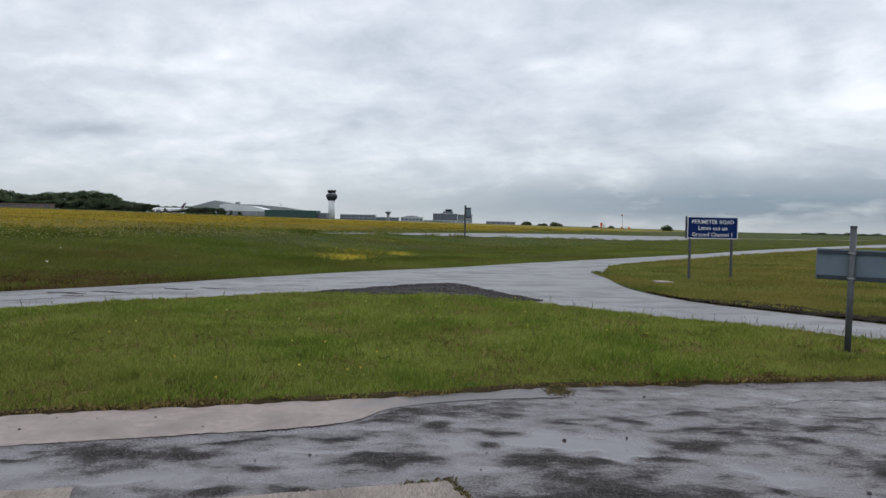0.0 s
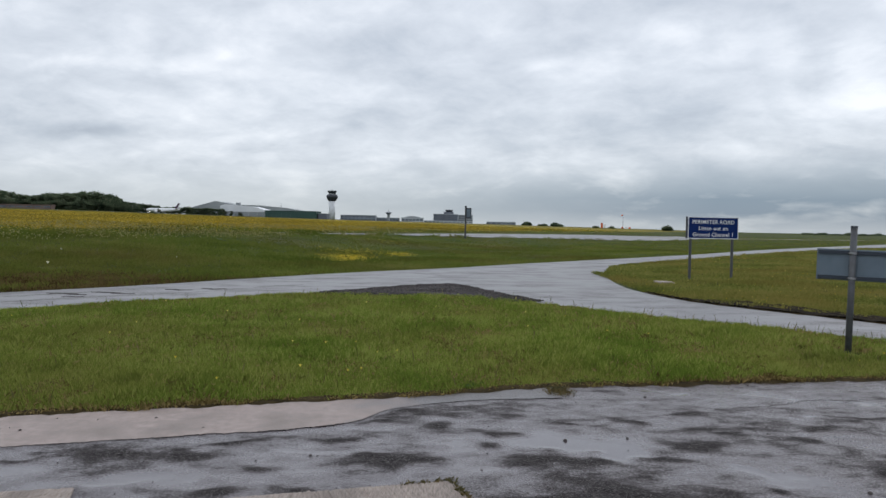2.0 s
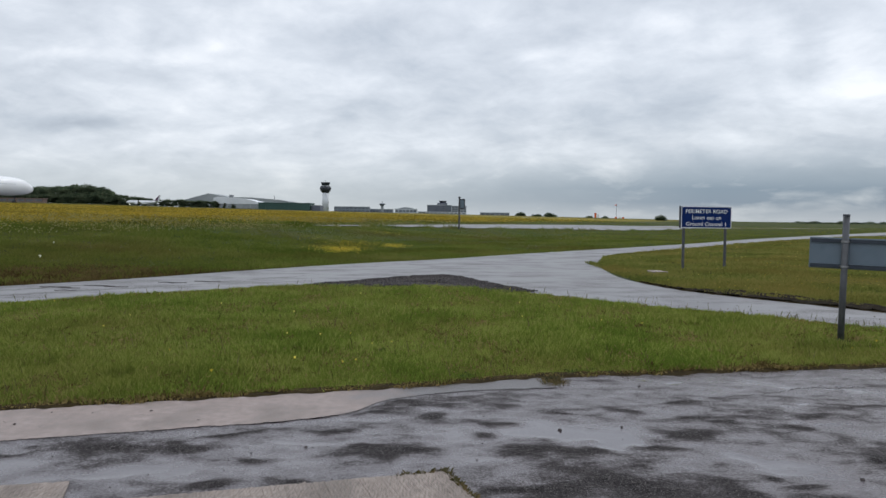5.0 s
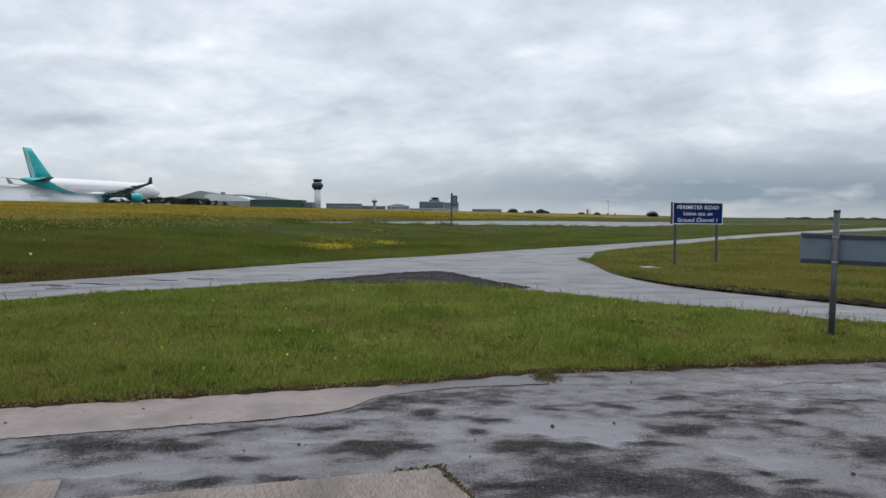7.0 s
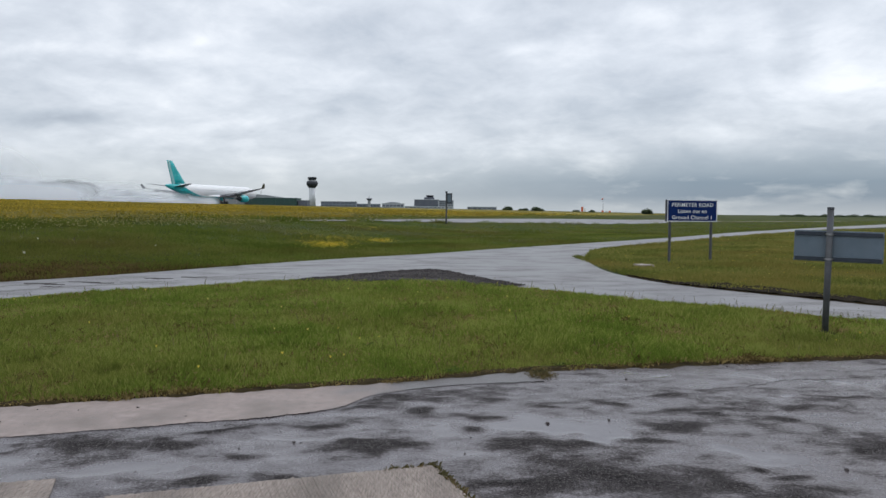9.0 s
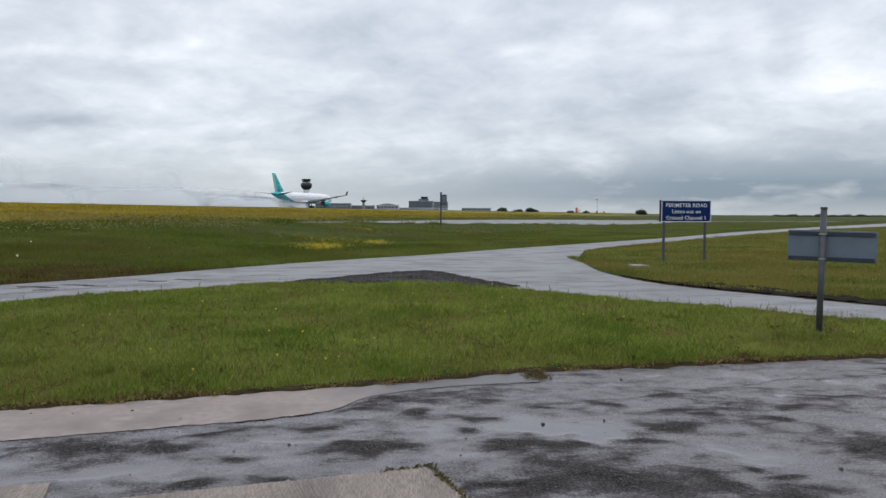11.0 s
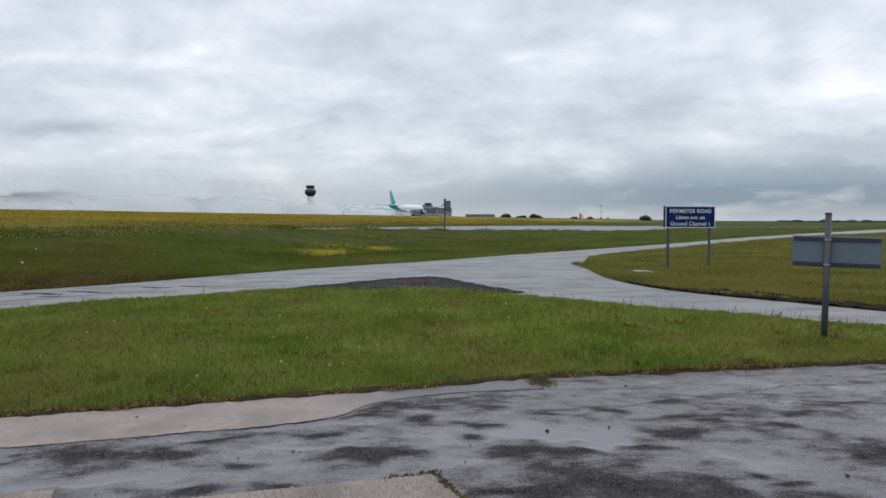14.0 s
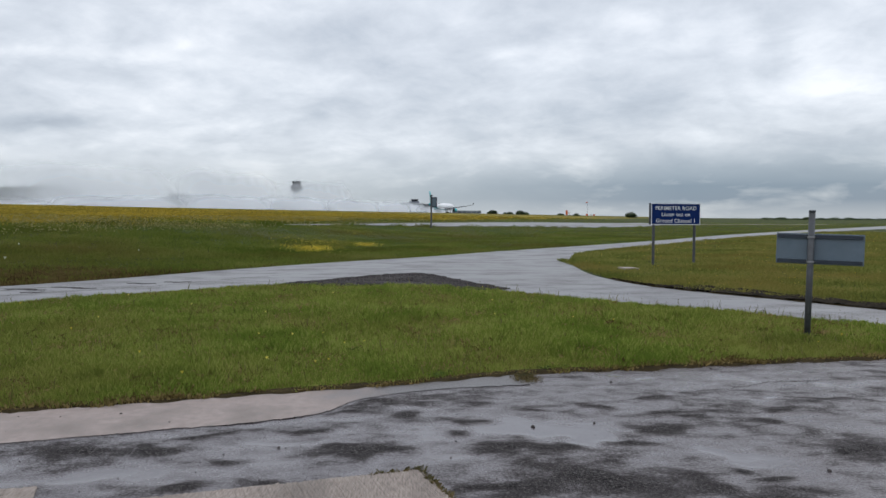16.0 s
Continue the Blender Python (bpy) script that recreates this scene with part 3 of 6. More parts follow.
def height(x, y):
    """The ground: level by the road, a low bank, then a long rise to the runway."""
    u = -(np.asarray(x, float) * math.cos(PSI) - np.asarray(y, float) * math.sin(PSI))
    s = np.asarray(x, float) * math.sin(PSI) + np.asarray(y, float) * math.cos(PSI)
    bank = 0.95 * sstep(u, 14.5, 31)
    rise = (RUN_Z - 1.45) * np.clip((u - 28) / (RUN_U - 73), 0, 1) + 0.5 * sstep(u, RUN_U - 38, RUN_U - 24)
    beyond = 0.0175 * np.clip(u - RUN_U - 28, 0, 900) * np.clip(1.25 - s / 2600, 0, 1)
    return np.minimum(bank + rise, RUN_Z) + beyond


def raw_mesh(name, v, f, mat, smooth=False):
    me = bpy.data.meshes.new(name)
    v, f = np.asarray(v, np.float32), np.asarray(f, np.int32)
    me.vertices.add(len(v))
    me.vertices.foreach_set("co", v.ravel())
    me.loops.add(f.size)
    me.loops.foreach_set("vertex_index", f.ravel())
    me.polygons.add(len(f))
    me.polygons.foreach_set("loop_start", np.arange(0, f.size, f.shape[1], dtype=np.int32))
    me.polygons.foreach_set("loop_total", np.full(len(f), f.shape[1], np.int32))
    me.materials.append(mat)
    me.update(calc_edges=True)
    return me


# ---- ground ----
def make_ground():
    radii = np.concatenate([np.arange(0.0, 12, 1.5)[1:], np.geomspace(12, 4500, 120)])
    ang = np.linspace(0, 2 * math.pi, 241)[:-1]
    verts, faces = [(0, 0, -0.02)], []
    for r in radii:
        x, y = r * np.sin(ang), r * np.cos(ang)
        z = height(x, y) - 0.02
        verts += list(zip(x, y, z))
    k = len(ang)
    faces += [(0, 1 + (i + 1) % k, 1 + i) for i in range(k)]
    for j in range(len(radii) - 1):
        a, b = 1 + j * k, 1 + (j + 1) * k
        faces += [(a + i, a + (i + 1) % k, b + (i + 1) % k, b + i) for i in range(k)]
    g = ob_of("ground", verts, faces, MEADOW, smooth=True)
    return tagged(g, "rough turf rising to a buttercup meadow", "ground", kind="structure")


make_ground()

# edges in plan: the apron's grass edge, the perimeter road and its fork
APRON_EDGE = [(-40, -9), (-12, 2.5), (-6.0, 5.25), (-3.5, 6.38), (-1.9, 6.95), (0, 7.63), (1.0, 8.07), (2.2, 8.31), (3.2, 8.58), (5.0, 8.95), (12, 10.0), (45, 12)]
ROAD_FAR = [(-60, -26), (-17, 7.4), (-9.6, 17.2), (-8.0, 19.4), (-6.2, 22.6), (-3.5, 26.8), (0, 31.4), (1.5, 33.8), (3.0, 36.2), (6.3, 40.9), (10.4, 46.8), (16.4, 55.8), (26, 71.4), (39.7, 91.3), (90, 160), (240, 360)]
ROAD_NEAR = [(-56, -30), (-14, 5.2), (-7.8, 14.0), (-6.4, 15.5), (-4.9, 17.1), (-3.0, 18.3), (-1.0, 18.3), (0.95, 18.0), (5.2, 29.4), (7.1, 36.4), (8.9, 39.6), (13.7, 46.6), (21.9, 59.8), (33.1, 75.9), (95, 153), (246, 352)]
TAXI_NEAR = [(-12.6, 53.6), (-10.5, 57), (-8, 61.6), (0, 75.5), (16.4, 107.5), (35.6, 134), (58, 196)]
TAXI_FAR = [(-12.7, 53.9), (-10.6, 57.4), (-8.3, 63.0), (0, 85.0), (20.5, 134.5), (48, 196), (60, 224)]
FORK_NEAR = [(0.95, 18.0), (1.5, 17.2), (2.5, 16.1), (3.4, 15.0), (4.3, 14.3), (5.0, 13.7), (5.7, 12.9), (6.6, 11.9), (14, 6.5), (40, -10)]
FORK_FAR = [(5.2, 29.4), (4.70, 25.2), (4.66, 20.6), (5.35, 17.95), (6.15, 16.6), (6.95, 15.45), (7.55, 14.5), (8.15, 13.6), (17, 9.0), (46, -5.5)]


def strip(a, b, cross, lift, verts, faces):
    base, n = len(verts), len(a)
    for p, q in zip(a, b):
        for j in range(cross + 1):
            x, y = p + (q - p) * j / cross
            verts.append((x, y, float(height(x, y)) + lift))
    for i in range(n - 1):
        for j in range(cross):
            k = base + i * (cross + 1) + j
            faces.append((k, k + 1, k + cross + 2, k + cross + 1))


def make_roads():
    v, f = [], []
    two = lambda q: np.vstack([smooth_line(q[:8], 110), smooth_line(q[8:], 110)])
    strip(two(ROAD_FAR), two(ROAD_NEAR), 6, 0.006, v, f)
    strip(smooth_line(FORK_FAR, 120), smooth_line(FORK_NEAR, 120), 6, 0.006, v, f)
    tagged(ob_of("perimeter_road", v, f, ROAD, smooth=True), "wet grey asphalt perimeter road with a fork", "road", kind="structure")
    # the apron: a fine sheet before the camera, coarser to the sides and behind
    e = smooth_line(APRON_EDGE, 900)
    xs = np.concatenate([np.linspace(-40, -6.2, 30), np.arange(-6.0, 7.0, 0.035), np.linspace(7.2, 45, 30)])
    ey = np.interp(xs, e[:, 0], e[:, 1])
    t = np.concatenate([np.arange(0, 5.6, 0.042), np.linspace(5.8, 45, 24)])
    gx = np.repeat(xs[:, None], len(t), 1)
    gy = ey[:, None] - t[None, :]
    gz = apron_relief(gx, gy)
    kerb_y = np.interp(gx, [-14, -6, -3.07, -2.03, -1.24, -0.86, -0.6, -0.01, 0.97], [0.45, 4.28, 5.50, 5.88, 6.18, 6.42, 6.88, 7.26, 7.54])
    under = ((gx < 1.0) & (gy > kerb_y - 0.06)) | ((gx < 0.02 - 0.355 * (gy - 4.96)) & (gy < 5.02 + 0.33 * gx) & (gy > 2.0)) | (t[None, :] < 0.1)
    gz = np.where(under, np.minimum(gz, 0.001), gz)
    nx, ny = gx.shape
    idx = np.arange(nx * ny).reshape(nx, ny)
    q = np.stack([idx[:-1, :-1], idx[:-1, 1:], idx[1:, 1:], idx[1:, :-1]], -1).reshape(-1, 4)
    me = raw_mesh("apron", np.stack([gx, gy, gz], -1).reshape(-1, 3), q, APRON)
    me.polygons.foreach_set("use_smooth", [True] * len(me.polygons))
    tagged(new("apron", me), "wet patched tarmac with shallow puddles", "pavement", kind="structure")
    # runway and the parallel strip of paving at the top of the bank
    v, f = [], []
    c = [Vector((RUN_X0, 0, 0)) + RUN * s for s in np.linspace(-900, 2400, 60)]
    strip(np.array([(p - SIDE * 23)[:2] for p in c]), np.array([(p + SIDE * 23)[:2] for p in c]), 6, 0.02, v, f)
    tagged(ob_of("runway", v, f, RUNWAY), "long wet asphalt runway", "runway", kind="structure")
    v, f = [], []
    near = smooth_line(TAXI_NEAR, 60)
    far = smooth_line(TAXI_FAR, 60)
    strip(far, near, 8, 0.03, v, f)
    tagged(ob_of("taxiway", v, f, ROAD), "narrow wet taxiway behind the grass bank", "road", kind="structure")


make_roads()


def slab(name, corners, lift, label, ribs):
    """A poured concrete bay, a little proud of the tarmac, its top drawn into ribs by a stiff brush."""
    r = np.random.default_rng(len(label) + ribs)
    a, b, c, d = [Vector((x, y, 0)) for x, y in corners]
    v, f = [], []
    n = ribs * 2
    for i in range(n + 1):
        t = i / n
        dz = (0.0016 + 0.0014 * r.random()) * (1 if i % 2 else -1)
        for q in (0.0, 0.03, 0.35, 0.7, 1.0):
            p = a.lerp(b, t).lerp(d.lerp(c, t), q)
            v.append((p.x + 0.003 * r.normal() * (0 < i < n), p.y + (0.006 * r.normal() if q == 0 else 0), lift + dz * min(1, q * 40) + 0.0008 * r.normal()))
    for i in range(n):
        f += [(i * 5 + k, i * 5 + k + 1, i * 5 + k + 6, i * 5 + k + 5) for k in range(4)]
    base = len(v)
    for i in (0, n):
        v += [(v[i * 5 + k][0], v[i * 5 + k][1], -0.12) for k in (0, 4)]
    f += [(base, base + 2, *[i * 5 for i in range(n, -1, -1)]), (base, *range(0, 5), base + 1), (base + 2, base + 3, *[n * 5 + k for k in range(4, -1, -1)])]
    ob = ob_of(name, v, f, BRUSHED)
    return tagged(ob, label, "concrete slab", kind="structure")


def make_slabs():
    e = smooth_line(APRON_EDGE, 300)
    low = smooth_line([(-14, 0.45), (-6, 4.28), (-3.07, 5.50), (-2.03, 5.88), (-1.24, 6.18), (-0.86, 6.42), (-0.6, 6.88), (-0.01, 7.26), (0.97, 7.54)], 300)
    r = np.random.default_rng(14)
    x = np.linspace(-14, 0.98, 700)
    edge = np.interp(x, low[:, 0], low[:, 1]) + 0.012 * lattice(x * 9, x * 0, 51) + 0.006 * r.normal(size=len(x))
    v, f = [], []
    strip(np.stack([x, np.interp(x, e[:, 0], e[:, 1]) - 0.02], 1), np.stack([x, edge], 1), 4, 0.005, v, f)
    tagged(ob_of("kerb_strip", v, f, CONCRETE), "pale damp concrete strip, wet at one end, along the grass", "pavement", kind="structure")
    slab("pavement", [(-0.04, 4.96), (-1.86, 4.36), (-1.2, 2.5), (0.62, 3.1)], 0.012, "damp ribbed concrete bay set in tarmac", 84)
    slab("pavement", [(-2.27, 4.64), (-4.6, 4.0), (-3.9, 2.0), (-1.6, 2.7)], 0.012, "damp ribbed concrete bay set in tarmac", 106)


make_slabs()


# ---- signs ----
def text_mesh(name, body, size, mat, parent, at):
    cu = bpy.data.curves.new(name, "FONT")
    cu.offset = 0.0016
    cu.space_character = 1.07
    cu.body, cu.size, cu.extrude, cu.align_x, cu.align_y = body, size, 0.002, "CENTER", "CENTER"
    tmp = bpy.data.objects.new(name, cu)
    scene.collection.objects.link(tmp)
    me = bpy.data.meshes.new_from_object(tmp.evaluated_get(bpy.context.evaluated_depsgraph_get()))
    bpy.data.objects.remove(tmp)
    me.materials.clear()
    me.materials.append(mat)
    ob = new(name, me)
    ob.parent = parent
    ob.matrix_basis = at
    return ob


def perimeter_sign():
    a, b = Vector((7.50, 26.42, 0)), Vector((9.00, 26.72, 0))
    d = (b - a).normalized()
    s = thing("road_sign", pose(a.x, a.y, 0, 0, 0, math.degrees(math.atan2(d.y, d.x))),
              "navy blue airport sign with white lettering on two posts", "sign")
    w = 1.79
    x0 = -0.13
    z0, z1 = 1.36, 2.075
    part("panel", block(x0, x0 + w, -0.04, -0.015, z0, z1, bev=0.006), SIGN_BLUE, s)
    bm = bmesh.new()
    for q in ((x0, x0 + w, z0, z0 + 0.022), (x0, x0 + w, z1 - 0.022, z1), (x0, x0 + 0.022, z0 + 0.022, z1 - 0.022), (x0 + w - 0.022, x0 + w, z0 + 0.022, z1 - 0.022)):
        box(bm, q[0], q[1], -0.046, -0.041, q[2], q[3])
    part("border", bm, SIGN_WHITE, s, "white border line")
    part("edge_return", block(x0 - 0.045, x0 - 0.006, -0.03, 0.03, z0 + 0.005, z1 + 0.005, bev=0.005), DARK_METAL, s, "dark folded panel edge")
    for x in (0.0, 1.49):
        p = part("post", tube(bmesh.new(), (x, 0.03, -0.3), (x, 0.03, 2.0), 0.045), GALV, s, smooth=False)
        part("post_cap", tube(bmesh.new(), (x, 0.03, 2.0), (x, 0.03, 2.02), 0.048), DARK_METAL, p)
        for z in (1.5, 1.9):
            part("clip", block(x - 0.06, x + 0.06, -0.014, 0.08, z - 0.02, z + 0.02, bev=0.004), GALV, p)
    cx = x0 + w / 2
    for body, z, size in (("PERIMETER ROAD", 1.905, 0.178), ("Listen out on", 1.70, 0.18), ("Ground Channel 1", 1.49, 0.18)):
        text_mesh("lettering", body, size, SIGN_WHITE, s, pose(cx, -0.046, z, 90))


def back_sign():
    """The back of a sign: a grey panel on one steel pole."""
    base = Vector((5.20, 10.8, 0))
    s = thing("pole_sign", pose(base.x, base.y, 0, 0, 0.9, -30), "grey metal sign seen from behind on a steel pole", "sign")
    part("pole", tube(bmesh.new(), (0, 0, -0.4), (0, 0, 1.69), 0.042, seg=20), GALV, s, smooth=True)
    part("pole_cap", tube(bmesh.new(), (0, 0, 1.688), (0, 0, 1.712), 0.047, 0.043, seg=20), DARK_METAL, s)
    p = part("panel", block(-0.443, 0.65, 0.06, 0.068, 0.975, 1.394, bev=0.003), PANEL_BACK, s)
    for z in (1.352, 1.012):
        part("rail", block(-0.425, 0.632, 0.030, 0.06, z - 0.024, z + 0.024, bev=0.004), RAIL, s, "dark channel rail")
        part("rail_lip", block(-0.425, 0.632, 0.022, 0.034, z + 0.025, z + 0.031), PANEL_BACK, s)
    for z in (1.345, 1.010):
        bm = tube(bmesh.new(), (0, 0, z - 0.013), (0, 0, z + 0.013), 0.051, seg=20)
        part("clamp", bm, BRIGHT_STEEL, s, "bright steel clamp")
        for x in (-0.06, 0.06):
            part("bolt", tube(bmesh.new(), (x, 0.02, z), (x, 0.05, z), 0.01, seg=8), GALV, s)


def marker_post():
    """A slim post with a dark boxed signal at its head, by the taxiway."""
    x, y = 0.28, 73.5
    s = thing("signal_post", pose(x, y, float(height(x, y)), 0, 0, -10), "slim grey post carrying a dark box sign", "sign post")
    part("post", tube(bmesh.new(), (0, 0, -0.3), (0, 0, 2.86), 0.08), GALV, s)
    part("sign_box", block(0.06, 0.52, -0.14, 0.12, 1.85, 2.78, bev=0.02), DARK_METAL, s, "dark box sign")
    part("face", block(0.12, 0.46, -0.155, -0.141, 1.95, 2.66, bev=0.004), PANEL_BACK, s, "grey sign face")
    part("cap", tube(bmesh.new(), (0, 0, 2.84), (0, 0, 2.98), 0.10), DARK_METAL, s)


perimeter_sign()
back_sign()
marker_post()


# ---- airliners ----
def body_paint(name, length, teal):
    """White upper body; the lower rear is swept in the second colour."""
    mt = bpy.data.materials.new(name)
    mt.use_nodes = True
    n, l = nodes_of(mt.node_tree)
    b = n["Principled BSDF"]
    b.inputs["Roughness"].default_value = 0.22
    tc = n.new("ShaderNodeTexCoord")
    sep = n.new("ShaderNodeSeparateXYZ")
    l.new(tc.outputs["Object"], sep.inputs[0])

    def m(op, a, c=None, d=None, clamp=False):
        k = n.new("ShaderNodeMath")
        k.operation, k.use_clamp = op, clamp
        for i, v in enumerate((a, c, d)):
            if v is None:
                continue
            if isinstance(v, (int, float)):
                k.inputs[i].default_value = v
            else:
                l.new(v, k.inputs[i])
        return k.outputs[0]

    back = m("DIVIDE", sep.outputs[1], -length)          # 0 at the nose, 1 at the tail
    t = m("MAXIMUM", m("DIVIDE", m("SUBTRACT", back, 0.62), 0.38), 0.0)
    line = m("ADD", m("MULTIPLY_ADD", m("POWER", t, 2.2), 10.5, 3.0), m("MULTIPLY", back, 0.3))
    f = m("MULTIPLY", m("LESS_THAN", sep.outputs[2], line), m("GREATER_THAN", back, 0.30))
    ns = n.new("ShaderNodeTexNoise")
    ns.inputs["Scale"].default_value = 0.5
    l.new(tc.outputs["Object"], ns.inputs["Vector"])
    w = n.new("ShaderNodeValToRGB")
    w.color_ramp.elements[0].color, w.color_ramp.elements[1].color = (0.84, 0.85, 0.86, 1), (0.90, 0.90, 0.90, 1)
    l.new(ns.outputs["Fac"], w.inputs[0])
    mx = n.new("ShaderNodeMix")
    mx.data_type = "RGBA"
    l.new(f, mx.inputs["Factor"])
    l.new(w.outputs[0], mx.inputs[6])
    mx.inputs[7].default_value = (*teal, 1)
    l.new(mx.outputs[2], b.inputs["Base Color"])
    return mt


def ring_yz(y, cz, rx, rz, n=28):
    return [(rx * math.cos(2 * math.pi * i / n), y, cz + rz * math.sin(2 * math.pi * i / n)) for i in range(n)]


def foil(root, tip, steps=6, n=14):
    """Rings of a wing from root to tip: (leading edge point, chord, thickness ratio), chord runs to -y."""
    rings = []
    for k in range(steps + 1):
        t = k / steps
        le = Vector(root[0]).lerp(Vector(tip[0]), t)
        ch = root[1] + (tip[1] - root[1]) * t
        th = (root[2] + (tip[2] - root[2]) * t) * ch
        ring = []
        for i in range(n):
            a = 2 * math.pi * i / n
            cx = 0.5 - 0.5 * math.cos(a)
            zz = th * 0.5 * math.sin(a) * (1 - 0.55 * cx)
            ring.append((le.x, le.y - ch * cx, le.z + zz))
        rings.append(ring)
    return rings


def upright_foil(root, tip, steps=5, n=14):
    rings = []
    for k in range(steps + 1):
        t = k / steps
        le = Vector(root[0]).lerp(Vector(tip[0]), t)
        ch = root[1] + (tip[1] - root[1]) * t
        th = 0.10 * ch
        rings.append([(le.x + th * 0.5 * math.sin(2 * math.pi * i / n) * (1 - 0.5 * (0.5 - 0.5 * math.cos(2 * math.pi * i / n))),
                       le.y - ch * (0.5 - 0.5 * math.cos(2 * math.pi * i / n)), le.z) for i in range(n)])
    return rings


def airliner(name, label, paint, fin_mat, stripe_mat, engine_mat, wing_mat, k=1.0, gear=True):
    """A twin-engined jet, nose at the origin pointing along +y, wheels on z = 0; k scales a 63.7 m long wide-body."""
    s = thing(name, Matrix(), label, "aircraft")
    L = 63.7

    def p(nm, bm, mat, par=None, lab="", smooth=True):
        if k != 1.0:
            bmesh.ops.scale(bm, vec=(k, k, k), verts=bm.verts)
        return part(nm, bm, mat, par or s, lab, smooth)

    prof = [(0.0, 4.55, 0.05), (0.5, 4.6, 0.75), (1.4, 4.75, 1.35), (2.8, 4.95, 1.95), (4.6, 5.15, 2.42), (7.0, 5.28, 2.72), (9.5, 5.3, 2.82), (20, 5.3, 2.82), (32, 5.3, 2.82),
            (42, 5.3, 2.82), (46, 5.38, 2.74), (50, 5.62, 2.45), (54, 5.98, 2.0), (58, 6.42, 1.42), (61, 6.78, 0.92), (63.0, 7.0, 0.5), (63.7, 7.05, 0.2)]
    body = p("fuselage", loft(bmesh.new(), [ring_yz(-a, z, r, r) for a, z, r in prof]), paint)
    bm = bmesh.new()
    for side in (-1, 1):
        for i in range(60):
            a = 9 + i * 0.72
            if a > 49:
                break
            x = side * 2.79
            vs = [bm.verts.new((x * (1.003 if q in (0, 3) else 1.003), (-a - (0.11 if q in (1, 2) else -0.11)), 5.85 + (0.16 if q > 1 else -0.16))) for q in range(4)]
            bm.faces.new(vs)
    p("window_row", bm, CABIN_GLASS, body, "row of small cabin windows", False)["kind"] = "stuff"
    bm = bmesh.new()
    for side in (-1, 1):
        vs = [bm.verts.new(q) for q in ((side * 0.15, -2.05, 6.45), (side * 1.25, -2.75, 6.1), (side * 1.32, -3.3, 6.55), (side * 0.15, -2.7, 6.95))]
        bm.faces.new(vs)
    p("cockpit_window", bm, DARK_GLASS, body, "dark cockpit glazing", False)
    p("belly_fairing", loft(bmesh.new(), [ring_yz(-a, z, rx, rz) for a, z, rx, rz in ((22, 3.6, 0.8, 0.4), (24.5, 3.4, 2.6, 1.0), (29, 3.3, 3.1, 1.25), (35, 3.3, 3.1, 1.25), (39, 3.5, 2.4, 0.95), (42, 3.9, 0.8, 0.4))]), paint, body)
    fin = p("tail_fin", loft(bmesh.new(), upright_foil(((0, -50.8, 7.6), 9.0), ((0, -59.6, 16.85), 3.2))), fin_mat)
    bm = bmesh.new()
    for sx in (-1, 1):
        vs = []
        for t, f in ((0.0, 0.80), (0.0, 0.97), (0.98, 0.90), (0.98, 0.58)):
            ch = 9.0 + (3.2 - 9.0) * t
            half = 0.05 * ch * 2 * math.sqrt(f * (1 - f)) * (1 - 0.5 * f)
            vs.append(bm.verts.new((sx * (half + 0.04), -50.8 - 8.8 * t - ch * f, 7.7 + 9.15 * t)))
        bm.faces.new(vs)
    p("tail_stripe", bm, stripe_mat, fin, "pale stripe along the rudder", False)
    for sx in (-1, 1):
        p("tailplane", loft(bmesh.new(), foil(((sx * 0.9, -53.6, 6.7), 6.2, 0.10), ((sx * 9.7, -60.2, 7.7), 2.2, 0.09))), wing_mat)
        root, kink, tip = ((sx * 2.2, -20.0, 3.7), 11.8, 0.13), ((sx * 9.6, -26.0, 4.45), 7.6, 0.11), ((sx * 29.2, -39.2, 6.6), 2.4, 0.09)
        w = p("wing", loft(bmesh.new(), foil(root, kink, 3) + foil(kink, tip, 8)[1:]), wing_mat)
        p("winglet", loft(bmesh.new(), [[(sx * (29.15 + 0.9 * t + (0.06 if i in (1, 2) else -0.06)), -39.3 - 1.5 * t - (2.3 - 1.4 * t) * (0 if i < 2 else 1), 6.6 + 1.85 * t) for i in range(4)] for t in (0, 0.5, 1)]), wing_mat, w, smooth=False)
        for fx, fy, fz in ((6.8, -30.5, 3.9), (13.5, -33.0, 4.6), (18.5, -35.5, 5.2), (23.0, -38.0, 5.75)):
            p("flap_fairing", loft(bmesh.new(), [[(sx * fx + rr * math.cos(q * math.pi / 4), fy - yy, fz - 0.25 + rr * 1.3 * math.sin(q * math.pi / 4)) for q in range(8)] for yy, rr in ((0, 0.05), (1, 0.3), (2.6, 0.32), (4.2, 0.05))]), wing_mat, w)
        bm = bmesh.new()
        n = 12
        vs = []
        for t in np.linspace(0, 1, n):
            xx = 3.2 + (21.5 - 3.2) * t
            te = -20.0 - 11.8 + (-33.6 + 31.8) * min(1, (xx - 2.2) / 7.4) - max(0, xx - 9.6) * (8.0 / 19.6)
            zz = 3.55 + 0.75 * min(1, (xx - 2.2) / 7.4) + max(0, xx - 9.6) * 0.11
            vs.append([(sx * xx, te + 0.4, zz), (sx * xx, te - 1.5 + 0.6 * t, zz - 0.75 + 0.3 * t), (sx * xx, te - 1.45 + 0.6 * t, zz - 0.60 + 0.3 * t), (sx * xx, te + 0.4, zz + 0.2)])
        p("flap", loft(bm, vs), wing_mat, w, smooth=False)
